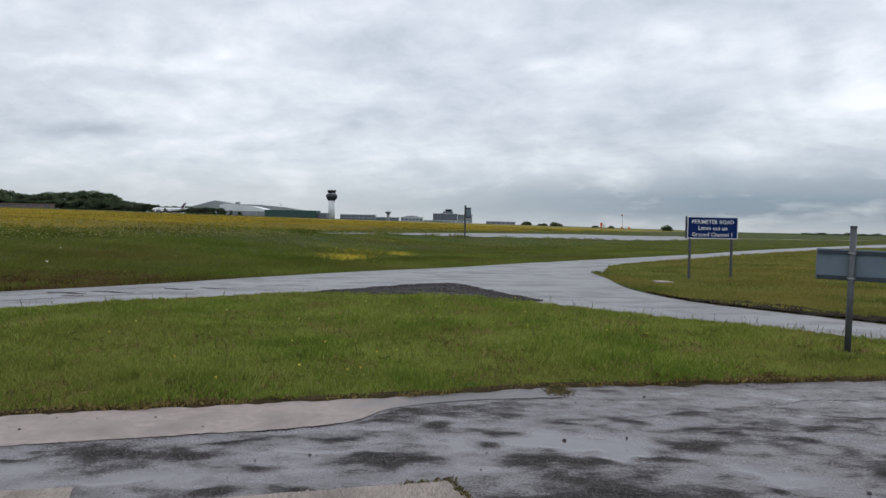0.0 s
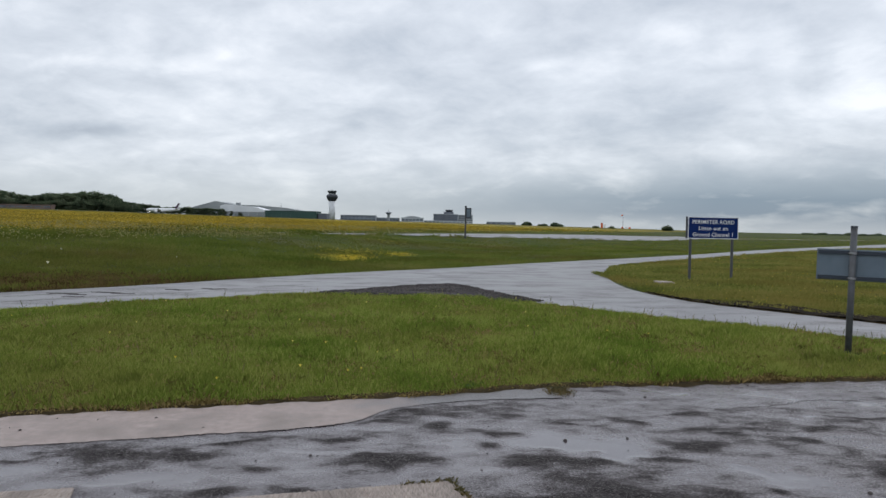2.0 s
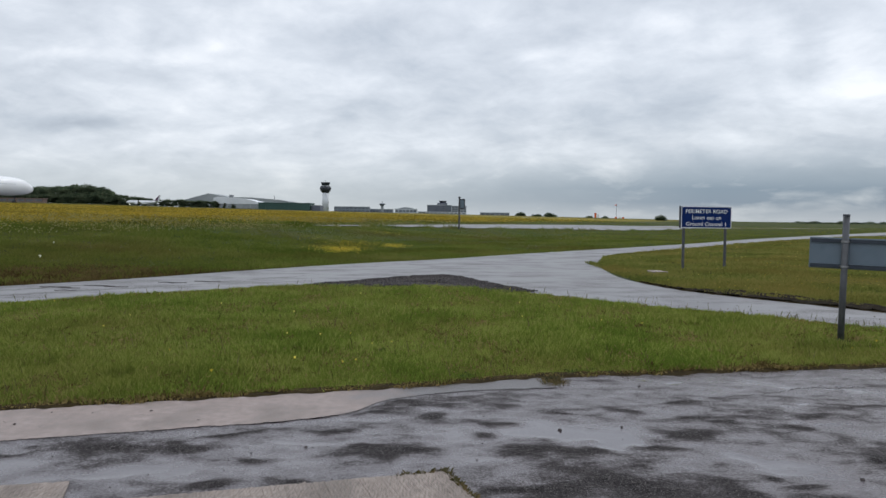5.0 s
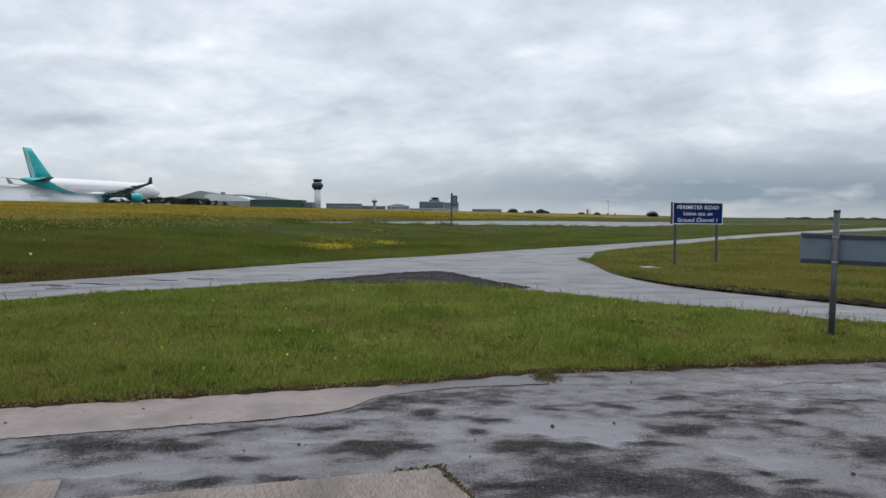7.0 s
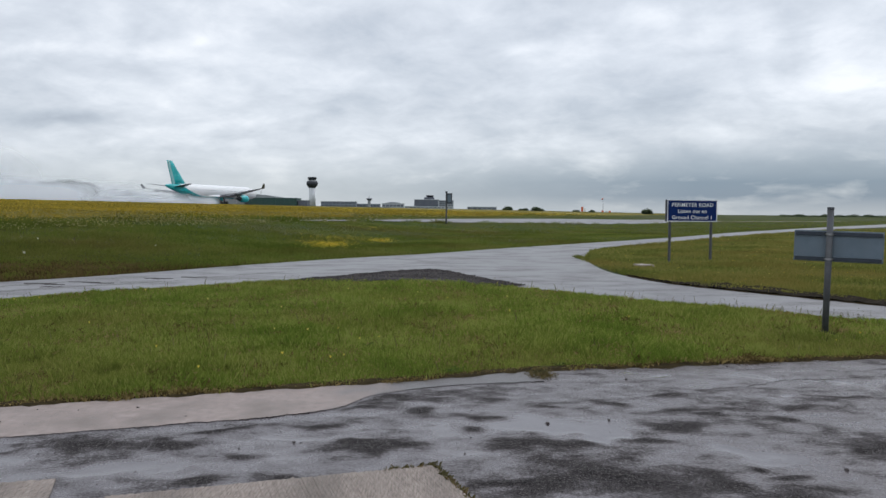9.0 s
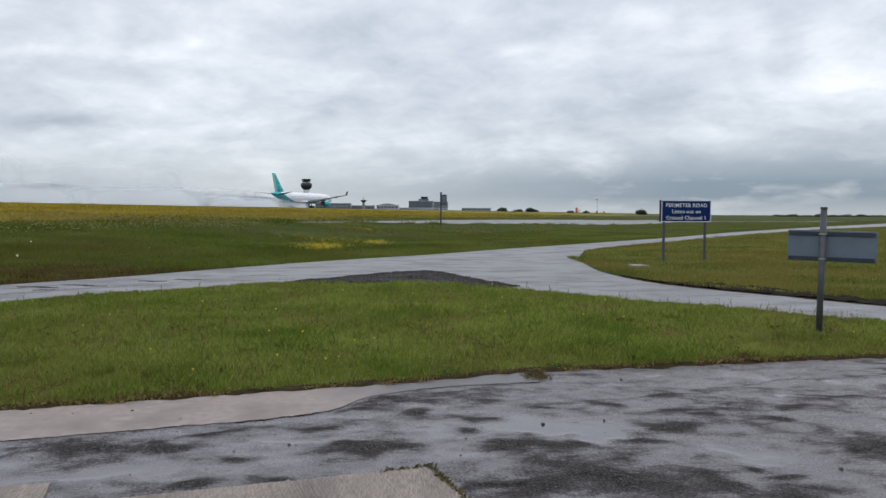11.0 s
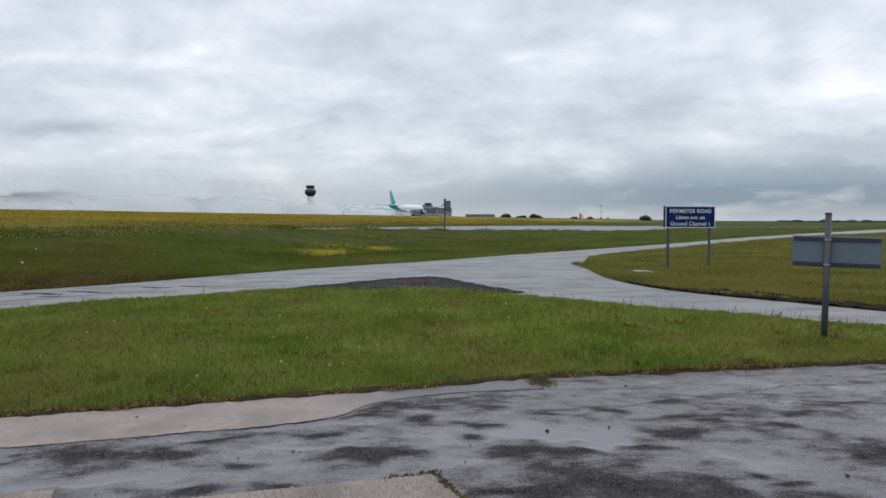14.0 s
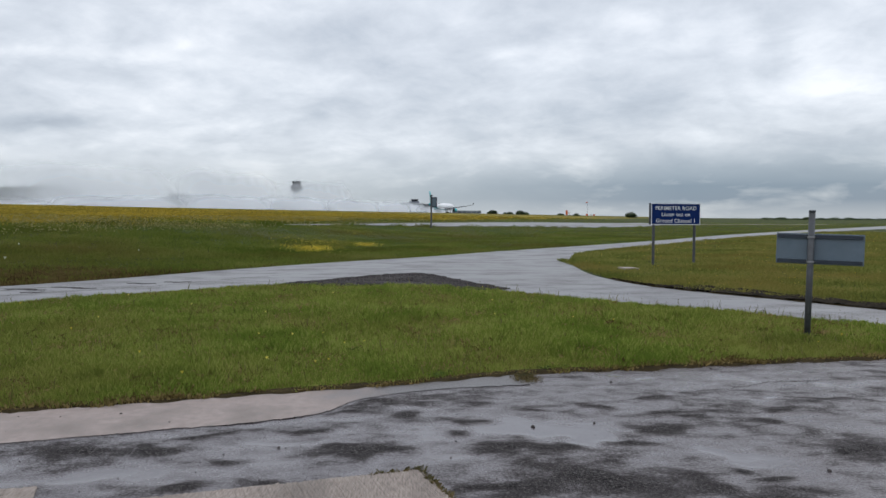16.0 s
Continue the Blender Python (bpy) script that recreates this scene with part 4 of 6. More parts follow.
        e = p("engine", loft(bmesh.new(), [[(sx * 9.37 + r * math.cos(q * math.pi / 10), -a, 2.55 + r * math.sin(q * math.pi / 10)) for q in range(20)] for a, r in ((22.6, 1.1), (21.9, 1.25), (21.9, 1.42), (22.6, 1.56), (24.0, 1.6), (25.8, 1.45), (27.2, 1.15))], caps=False), engine_mat)
        p("fan", loft(bmesh.new(), [[(sx * 9.37 + r * math.cos(q * math.pi / 8), -a, 2.55 + r * math.sin(q * math.pi / 8)) for q in range(16)] for a, r in ((22.5, 0.2), (22.7, 1.12), (22.8, 1.12))]), DARK_METAL, e)
        p("exhaust", loft(bmesh.new(), [[(sx * 9.37 + r * math.cos(q * math.pi / 8), -a, 2.55 + r * math.sin(q * math.pi / 8)) for q in range(16)] for a, r in ((26.6, 1.0), (27.8, 0.78), (28.9, 0.5), (29.4, 0.15))]), DARK_METAL, e)
        p("pylon", loft(bmesh.new(), [[(sx * 9.37 + a * 0.18, -y0, z0) for a, y0, z0 in ((-1, 23.6 + 2.4 * t, 4.0 + 0.6 * t), (1, 23.6 + 2.4 * t, 4.0 + 0.6 * t), (1, 28.5 + 1.5 * t, 3.4 + 0.9 * t), (-1, 28.5 + 1.5 * t, 3.4 + 0.9 * t))] for t in (0, 1)]), wing_mat, e, smooth=False)
        if gear:
            g = p("main_gear", tube(bmesh.new(), (sx * 5.3, -32.3, 0.7), (sx * 4.8, -32.0, 3.6), 0.22), DARK_METAL)
            for dy in (-1.0, 1.0):
                for dx in (-0.7, 0.7):
                    p("wheel", tube(bmesh.new(), (sx * 5.3 + dx - 0.22, -32.3 + dy, 0.69), (sx * 5.3 + dx + 0.22, -32.3 + dy, 0.69), 0.69, seg=20), RUBBER, g)
            p("gear_door", block(sx * 3.3 - 0.06, sx * 3.3 + 0.06, -33.8, -30.4, 1.6, 2.7), paint, g, smooth=False)
    g = p("nose_gear", tube(bmesh.new(), (0, -6.9, 0.5), (0, -6.6, 3.0), 0.14), DARK_METAL)
    for dx in (-0.32, 0.32):
        p("wheel", tube(bmesh.new(), (dx - 0.15, -6.9, 0.52), (dx + 0.15, -6.9, 0.52), 0.52, seg=18), RUBBER, g)
    return s


CABIN_GLASS = material("cabin_glazing", [(0.30, 0.33, 0.36), (0.40, 0.42, 0.45)], 0.5, 3, (0.1, 0.2))
BIG_PAINT = body_paint("white_and_teal_paint", 63.7, (0.009, 0.39, 0.41))
JET = airliner("departing_airliner", "white wide-body airliner with teal tail, belly and engines", BIG_PAINT, TEAL, PALE_TEAL, TEAL, WING_GREY)
FIN_DARK = material("dark_tail", [(0.05, 0.03, 0.06), (0.10, 0.05, 0.07)], 0.5, 3, (0.3, 0.4))
SMALL = airliner("taxiing_airliner", "small white airliner with a dark red and blue tail", PAINT_WHITE, FIN_DARK, PAINT_WHITE, PAINT_WHITE, PAINT_WHITE, k=0.6)
LAMP = bpy.data.materials.new("landing_light")
LAMP.use_nodes = True
LAMP.node_tree.nodes["Principled BSDF"].inputs["Emission Color"].default_value = (1.0, 0.97, 0.9, 1)
LAMP.node_tree.nodes["Principled BSDF"].inputs["Emission Strength"].default_value = 4.0
for side in (-0.25, 0.25):
    part("landing_light", tube(bmesh.new(), (side, -3.7, 1.1), (side, -3.9, 1.1), 0.24, 0.3, seg=12), LAMP, SMALL, "lit white landing light")


# ---- skyline ----
def spot(az, dist):
    """A place at a slope az to the right of straight ahead, dist metres off."""
    return az * dist, dist


def ground_at(az, d):
    return float(height(az * d, d))


def hangars():
    # grey ridged maintenance hangar behind
    z = ground_at(-0.272, 1080)
    k = z - RUN_Z
    s = thing("maintenance_hangar", pose(*spot(-0.272, 1080), z), "large pale grey hangar with a shallow ridged roof", "hangar")
    w = 72
    part("wall", block(-w, w, -30, 30, -2, 14.5 - k), CLAD_GREY, s)
    prof = [(-w - 1, 14.4), (-w * 0.46, 25.5), (-w * 0.1, 21), (w * 0.35, 20.8), (w * 0.86, 18.0), (w + 1, 16.0), (w + 1, 14.4)]
    part("roof", loft(bmesh.new(), [[(x, y, q - k) for x, q in prof] for y in (-31, 31)]), CLAD_GREY, s)
    part("roof_vent", block(-6, -1, -29, -24, 20 - k, 24 - k), CLAD_GREY, s)
    part("roof_mast", tube(bmesh.new(), (52, -20, 17 - k), (52, -20, 24 - k), 0.3, 0.2, seg=6), DARK_METAL, s)
    for i in range(9):
        part("wall_rib", block(-w + 8 + i * 16, -w + 8.6 + i * 16, -30.6, -30.05, 0, 14.2 - k), CLADDING, s)
    # white hangar with a rounded lean-to roof
    z = ground_at(-0.270, 940)
    k = z - RUN_Z
    s = thing("white_hangar", pose(*spot(-0.270, 940), z), "white-roofed hangar with grey door wall", "hangar")
    part("wall", block(-27, 26.5, -18, 18, -2, 11.0 - k), CLADDING, s)
    prof = [(-27.5, 14.6), (-27, 17.0), (-22, 18.6), (-12, 18.2), (10, 16.4), (22, 13.6), (27, 10.8)]
    part("roof", loft(bmesh.new(), [[(x, y, q - k) for x, q in prof + [(27, 10.2), (-27.5, 10.4)]] for y in (-19, 19)]), ROOF_WHITE, s)
    for i in range(5):
        part("door", block(-24 + i * 10, -14.6 + i * 10, -18.5, -18.05, 0, 10.2 - k, bev=0.1), CLAD_GREY, s)
    # long green hangar
    z = ground_at(-0.2125, 930)
    k = z - RUN_Z
    s = thing("green_hangar", pose(*spot(-0.2125, 930), z), "long dark green clad hangar", "hangar")
    part("wall", block(-29.5, 29.5, -15, 15, -2, 11.3 - k), CLAD_GREEN, s)
    part("roof", block(-30, 30, -15.5, 15.5, 11.3 - k, 12.4 - k, bev=0.3), CLAD_GREEN, s, "green roof edge")
    for i in range(11):
        part("wall_rib", block(-27 + i * 5.4, -26.7 + i * 5.4, -15.3, -15.02, 0, 11.2 - k), CLAD_GREEN, s)
    part("annexe", block(30.2, 41, -10, 10, -2, 9.4 - k, bev=0.2), HAZED_FACADE, s, "low grey annexe")
    part("annexe_roof", block(29.8, 41.4, -10.4, 10.4, 9.4 - k, 10.0 - k), CLAD_GREY, s)


def control_tower():
    d = 1600
    x, y = spot(-0.1640, d)
    k = ground_at(-0.1640, d) - RUN_Z
    s = thing("control_tower", pose(x, y, RUN_Z + k), "tall white control tower with a dark bulbous cab", "control tower")
    part("shaft", tube(bmesh.new(), (0, 0, -2), (0, 0, 47 - k), 6.8, 6.2, seg=28), ROOF_WHITE, s, smooth=True)
    ball = [(44.0, 6.5), (46.5, 8.6), (49, 10.4), (52, 11.4), (55, 11.2), (57, 9.6), (58.2, 7.6)]
    part("pod", loft(bmesh.new(), [[(r * math.cos(i * math.pi / 14), r * math.sin(i * math.pi / 14), z - k) for i in range(28)] for z, r in ball]), DARK_METAL, s, smooth=True)
    part("cab_glazing", tube(bmesh.new(), (0, 0, 58.3 - k), (0, 0, 63.2 - k), 7.0, 9.0, seg=16), DARK_GLASS, s)
    part("cab_roof", tube(bmesh.new(), (0, 0, 63.2 - k), (0, 0, 65.0 - k), 9.4, 9.0, seg=20), DARK_METAL, s)
    part("floor_ring", tube(bmesh.new(), (0, 0, 57.6 - k), (0, 0, 58.6 - k), 8.2, 8.2, seg=20), ROOF_WHITE, s, "pale ring below the cab")
    part("aerial", tube(bmesh.new(), (0, 0, 65 - k), (0, 0, 69 - k), 0.25, 0.1, seg=6), DARK_METAL, s)


def flat_building(name, az0, az1, dist, top, wall, label, storeys=2, bays=10, depth=25, roof=None):
    roof = roof or CLADDING
    x0, x1 = az0 * dist, az1 * dist
    zb = ground_at((az0 + az1) / 2, dist)
    s = thing(name, pose((x0 + x1) / 2, dist, zb), label, "building")
    h = (x1 - x0) / 2
    hgt = max(top * dist + EYE.z - zb, 3.0)
    part("wall", block(-h, h, -depth / 2, depth / 2, -3, hgt), wall, s)
    part("roof", block(-h - 0.6, h + 0.6, -depth / 2 - 0.6, depth / 2 + 0.6, hgt, hgt + 0.9), roof, s)
    sh = hgt / storeys
    for j in range(storeys):
        for i in range(bays):
            bx = -h + (i + 0.12) * 2 * h / bays
            part("window", block(bx, bx + 1.52 * h / bays, -depth / 2 - 0.25, -depth / 2 - 0.02, sh * (j + 0.35), sh * (j + 0.8)), HAZED_GLASS, s)
    return s, h, hgt


def terminals():
    flat_building("terminal", -0.1520, -0.1085, 1750, 0.0118, TERMINAL_GREY, "long grey terminal with glazed front", 2, 9)
    flat_building("pier", -0.1085, -0.079, 1780, 0.0092, TERMINAL_GREY, "low grey terminal pier", 1, 7)
    s, h, z = flat_building("pier", -0.0760, -0.0490, 1700, 0.0098, CLADDING, "low pale terminal pier", 1, 6)
    part("vault", loft(bmesh.new(), [[(x, y, z + 0.9 + 3.2 * (1 - (x / (h * 0.8)) ** 2)) for x in np.linspace(-h * 0.8, h * 0.8, 10)] + [(h * 0.8, y, z), (-h * 0.8, y, z)] for y in (-8, 8)]), CLAD_GREY, s)
    # small lookout on a stem
    s = thing("ramp_tower", pose(*spot(-0.0927, 1700), RUN_Z + 4.5), "small dark ramp tower with flared cab", "control tower")
    part("stem", tube(bmesh.new(), (0, 0, -6), (0, 0, 17), 3, 3), CLAD_GREY, s)
    part("cab", tube(bmesh.new(), (0, 0, 16.5), (0, 0, 20.2), 3.5, 7.0, seg=12), HAZED_GLASS, s)
    part("cab_roof", tube(bmesh.new(), (0, 0, 20.2), (0, 0, 21.6), 7.4, 4, seg=12), HAZED_FACADE, s)
    part("aerial", tube(bmesh.new(), (0, 0, 22), (0, 0, 27), 0.5, 0.2, seg=6), DARK_METAL, s)
    # old terminal block with a rooftop cab
    s, h, z = flat_building("terminal_block", -0.0360, -0.0060, 1450, 0.0150, HAZED_FACADE, "dark multi-storey terminal block with rooftop cab", 4, 7, 30)
    part("plant_room", block(-4, 14, -10, 10, z + 0.9, z + 4.6), HAZED_FACADE, s)
    part("cab", tube(bmesh.new(), (6, 0, z + 4.6), (6, 0, z + 7.6), 5.2, 7.2, seg=10), DARK_GLASS, s)
    part("cab_roof", tube(bmesh.new(), (6, 0, z + 7.6), (6, 0, z + 8.6), 7.6, 6.5, seg=10), DARK_METAL, s)
    flat_building("terminal_wing", -0.0055, 0.0125, 1470, 0.0142, CLAD_GREY, "grey terminal wing with bands of windows", 4, 5, 24)
    flat_building("low_shed", -0.048, 0.012, 1250, 0.0063, ROOF_WHITE, "long low white airfield shed", 1, 12, 12)
    flat_building("far_shed", 0.030, 0.066, 1600, 0.0066, CLAD_GREY, "low dark airfield buildings", 1, 6, 20)
    red = material("red_shed", [(0.13, 0.085, 0.07), (0.20, 0.135, 0.11)], 0.1, 5)
    flat_building("brick_shed", -0.62, -0.518, 820, 0.0138, red, "low brick shed before dark trees", 1, 9, 8, roof=red)


hangars()
control_tower()
terminals()


# ---- trees ----
def leaf_clumps(rng, blobs, per, size):
    """Many small leaf clumps scattered over and in uneven lobes."""
    c = []
    for (x, y, z, rx, rz) in blobs:
        n = int(per * rx * rz)
        d = rng.normal(size=(n, 3))
        d /= np.linalg.norm(d, axis=1)[:, None]
        rad = 0.62 + 0.45 * rng.random(n) ** 0.6
        c.append(np.stack([x + d[:, 0] * rx * rad, y + d[:, 1] * rx * rad, z + d[:, 2] * rz * rad], 1))
    c = np.vstack(c)
    n = len(c)
    a = rng.normal(size=(n, 3, 3)) * size
    v = (c[:, None, :] + a).reshape(-1, 3)
    f = np.arange(3 * n).reshape(-1, 3)
    return v, f


def tree(name, seed, hgt, wid, label, category="tree", group="", shrub=False):
    """A broadleaf: tapered trunk, limbs, and a crown of small clumps. Stands at the origin."""
    rng = np.random.default_rng(seed)
    s = thing(name, Matrix(), label, category, group)
    bm = bmesh.new()
    tube(bm, (0, 0, -0.5), (0, 0, hgt * 0.55), hgt * 0.03, hgt * 0.015, seg=8)
    for i in range(6):
        a = rng.random() * 6.28
        tube(bm, (0, 0, hgt * (0.2 + 0.05 * i)), (math.cos(a) * wid * 0.35, math.sin(a) * wid * 0.35, hgt * (0.45 + 0.06 * i)), hgt * 0.012, hgt * 0.004, seg=5)
    part("trunk", bm, BARK, s)
    blobs = []
    for i in range(17):
        a, r = rng.random() * 6.28, wid * 0.5 * math.sqrt(rng.random()) * 0.75
        zz = hgt * (0.10 + 0.72 * rng.random()) if not shrub else hgt * (0.05 + 0.68 * rng.random() * (1 - 0.9 * r / (wid * 0.5)))
        q = (1 - 0.45 * abs(zz / hgt - 0.45))
        blobs.append((math.cos(a) * r * q, math.sin(a) * r * q, zz, wid * (0.16 + 0.12 * rng.random()), hgt * ((0.10 if not shrub else 0.2) + 0.08 * rng.random())))
    v, f = leaf_clumps(rng, blobs, 34 * (14 / hgt) ** 2 * (14 / hgt if hgt > 10 else 0.8), 0.45 * hgt / 14)
    crown = new("crown", raw_mesh("crown", v, f, LEAF))
    crown.parent = s
    return s


def trees():
    rng = np.random.default_rng(5)
    kinds = [tree("tree", 11 + i, 15, 13 + 2 * (i % 3), "dark green broadleaf tree in a distant wood", "tree", "distant wood") for i in range(4)]
    places = []
    # the wood beyond the runway, highest to the left
    for az in np.arange(-0.74, -0.412, 0.0085):
        d = 930 + rng.random() * 150
        top = np.interp(az, [-0.75, -0.6, -0.585, -0.543, -0.52, -0.498, -0.47, -0.455, -0.44, -0.43, -0.412],
                        [0.036, 0.037, 0.036, 0.031, 0.034, 0.0345, 0.0355, 0.036, 0.033, 0.028, 0.022])
        places.append((az, d, top * (0.93 + 0.09 * rng.random())))
        places.append((az + 0.004, d - 70, top * (0.6 + 0.15 * rng.random())))
    for az in np.arange(-0.412, -0.277, 0.0055):
        d = 900 + rng.random() * 40
        places.append((az, d, np.interp(az, [-0.41, -0.38, -0.30, -0.283], [0.022, 0.0195, 0.0178, 0.0135]) * (0.93 + 0.12 * rng.random())))
    for i, (az, d, top) in enumerate(places):
        zb = ground_at(az, d)
        h = max(top * d + EYE.z - zb, 4.0) * 1.04
        m = pose(az * d, d, zb - 0.3, 0, 0, rng.random() * 360) @ Matrix.Diagonal((h / 15, h / 15, h / 15, 1))
        if i < 4:
            kinds[i].matrix_basis = m
        else:
            t = copy_thing(kinds[i % 4], Matrix())
            t.matrix_basis = m
    # bushes along the far edge
    for j, (az, d, h, w) in enumerate(((0.0800, 700, 5.0, 9), (0.1000, 720, 3.6, 9), (0.1185, 700, 5.6, 13), (0.166, 800, 3.2, 7), (0.186, 800, 3.4, 7), (0.2545, 560, 5.4, 9),
                                       (0.427, 900, 3.6, 18), (0.445, 900, 3.2, 20), (0.462, 900, 3.0, 18), (0.479, 900, 5.2, 13), (0.496, 920, 3.2, 20), (0.514, 950, 3.6, 20), (0.533, 950, 3.8, 20), (0.552, 950, 3.4, 20), (0.572, 950, 3.8, 22))):
        b = tree("bush", 60 + j, h, w, "dark green rounded bush on the airfield edge", "bush", "airfield bushes", shrub=True)
        z = float(height(az * d, d))
        b.matrix_basis = pose(az * d, d, z - 0.05 * h)


trees()


# ---- grass, flowers and loose stones ----
EDGE = smooth_line(APRON_EDGE, 600)
NEAR_EDGE = smooth_line(ROAD_NEAR[:8], 300)
FORK_EDGE = smooth_line(FORK_NEAR, 300)
FAR_EDGE = smooth_line(ROAD_FAR, 500)
ISLE_LOW = smooth_line(FORK_FAR[2:], 300)
ISLE_TOP = smooth_line(ROAD_NEAR[8:], 300)


def apron_y(x):
    return np.interp(x, EDGE[:, 0], EDGE[:, 1])


def verge_y(x):
    return np.where(x < 0.95, np.interp(x, NEAR_EDGE[:, 0], NEAR_EDGE[:, 1]), np.interp(x, FORK_EDGE[:, 0], FORK_EDGE[:, 1]))


def far_y(x):
    return np.interp(x, FAR_EDGE[:, 0], FAR_EDGE[:, 1])


def isle_mask(x, y):
    low = np.interp(x, ISLE_LOW[:, 0], ISLE_LOW[:, 1])
    # the rounded tip of the island, and its long upper side
    top = np.interp(x, ISLE_TOP[:, 0], ISLE_TOP[:, 1])
    return (x > 4.72) & (y > low) & (y < np.where(x < 5.2, 29.3, top))


def across_u(x, y):
    return -(x * math.cos(PSI) - y * math.sin(PSI))


STRIP_NEAR = smooth_line(TAXI_NEAR, 120)
STRIP_FAR = smooth_line(TAXI_FAR, 120)


def on_taxiway(x, y):
    return (x > np.interp(y, STRIP_FAR[:, 1], STRIP_FAR[:, 0]) - 0.1) & (x < np.interp(y, STRIP_NEAR[:, 1], STRIP_NEAR[:, 0]) + 0.1) & (y > 53.5) & (y < 220)


def mud_width(x):
    """How far the bare wet mud reaches into the island."""
    return np.clip((x - 4.7) / 1.6, 0, 1) * (1.75 + 0.3 * np.sin(x * 2.1) + 0.12 * np.sin(x * 9.0))


def clumped(x, y, scale, seed):
    """Cheap smooth variation over the plan, 0 to 1."""
    r = np.random.default_rng(seed)
    v = np.zeros_like(x)
    for k in range(7):
        a, f, ph = r.random() * 6.28, scale * (0.5 + 2.2 * r.random()), r.random() * 6.28
        v += np.sin((x * math.cos(a) + y * math.sin(a)) * f + ph)
    return 0.5 + 0.5 * np.tanh(v / 2.2)


def blades(name, x, y, z, h, w, mat, label, seed, bend=0.45):
    """One thin leaning leaf at each place, in two pieces so that it bows."""
    r = np.random.default_rng(seed)
    n = len(x)
    a = r.random(n) * 2 * math.pi
    lean = r.random(n) * bend * h
    la = r.random(n) * 2 * math.pi
    dx, dy = np.cos(a) * w / 2, np.sin(a) * w / 2
    lx, ly = np.cos(la) * lean, np.sin(la) * lean
    base = z - 0.015
    v = np.empty((n, 4, 3))
    v[:, 0] = np.stack([x - dx, y - dy, base], 1)
    v[:, 1] = np.stack([x + dx, y + dy, base], 1)
    v[:, 2] = np.stack([x + dx * 0.7 + lx * 0.35, y + dy * 0.7 + ly * 0.35, z + h * 0.55], 1)
    v[:, 3] = np.stack([x + lx, y + ly, z + h * (1 - 0.25 * (lean / np.maximum(h, 1e-3)))], 1)
    i = np.arange(n)[:, None] * 4
    f = np.concatenate([i + np.array([[0, 1, 2]]), i + np.array([[0, 2, 3]])])
    ob = new(name, raw_mesh(name, v.reshape(-1, 3), f, mat))
    return tagged(ob, label, "grass", kind="stuff")


def dots(name, x, y, z, r, mat, label, category, seed):
    """Small flower heads: a flat-topped diamond each."""
    n = len(x)
    g = np.random.default_rng(seed)
    a = g.random(n) * 6.28
    v = np.empty((n, 4, 3))
    for k in range(3):
        q = a + k * 2 * math.pi / 3
        v[:, k] = np.stack([x + np.cos(q) * r, y + np.sin(q) * r, z + r * 0.5 * g.random(n)], 1)
    v[:, 3] = np.stack([x, y, z - r * 1.1], 1)
    i = np.arange(n)[:, None] * 4
    f = np.concatenate([i + np.array([t]) for t in ((0, 1, 2), (0, 3, 1), (1, 3, 2), (2, 3, 0))])
    return tagged(new(name, raw_mesh(name, v.reshape(-1, 3), f, mat)), label, category, kind="stuff")


def sample(rng, n, y0, y1, power=1.0, half=0.64, pad=1.5):
    """Places in a wedge ahead, thinner with distance."""
    y = y0 * (y1 / y0) ** (rng.random(n) ** power)
    x = (rng.random(n) * 2 - 1) * (half * y + pad)
    return x, y


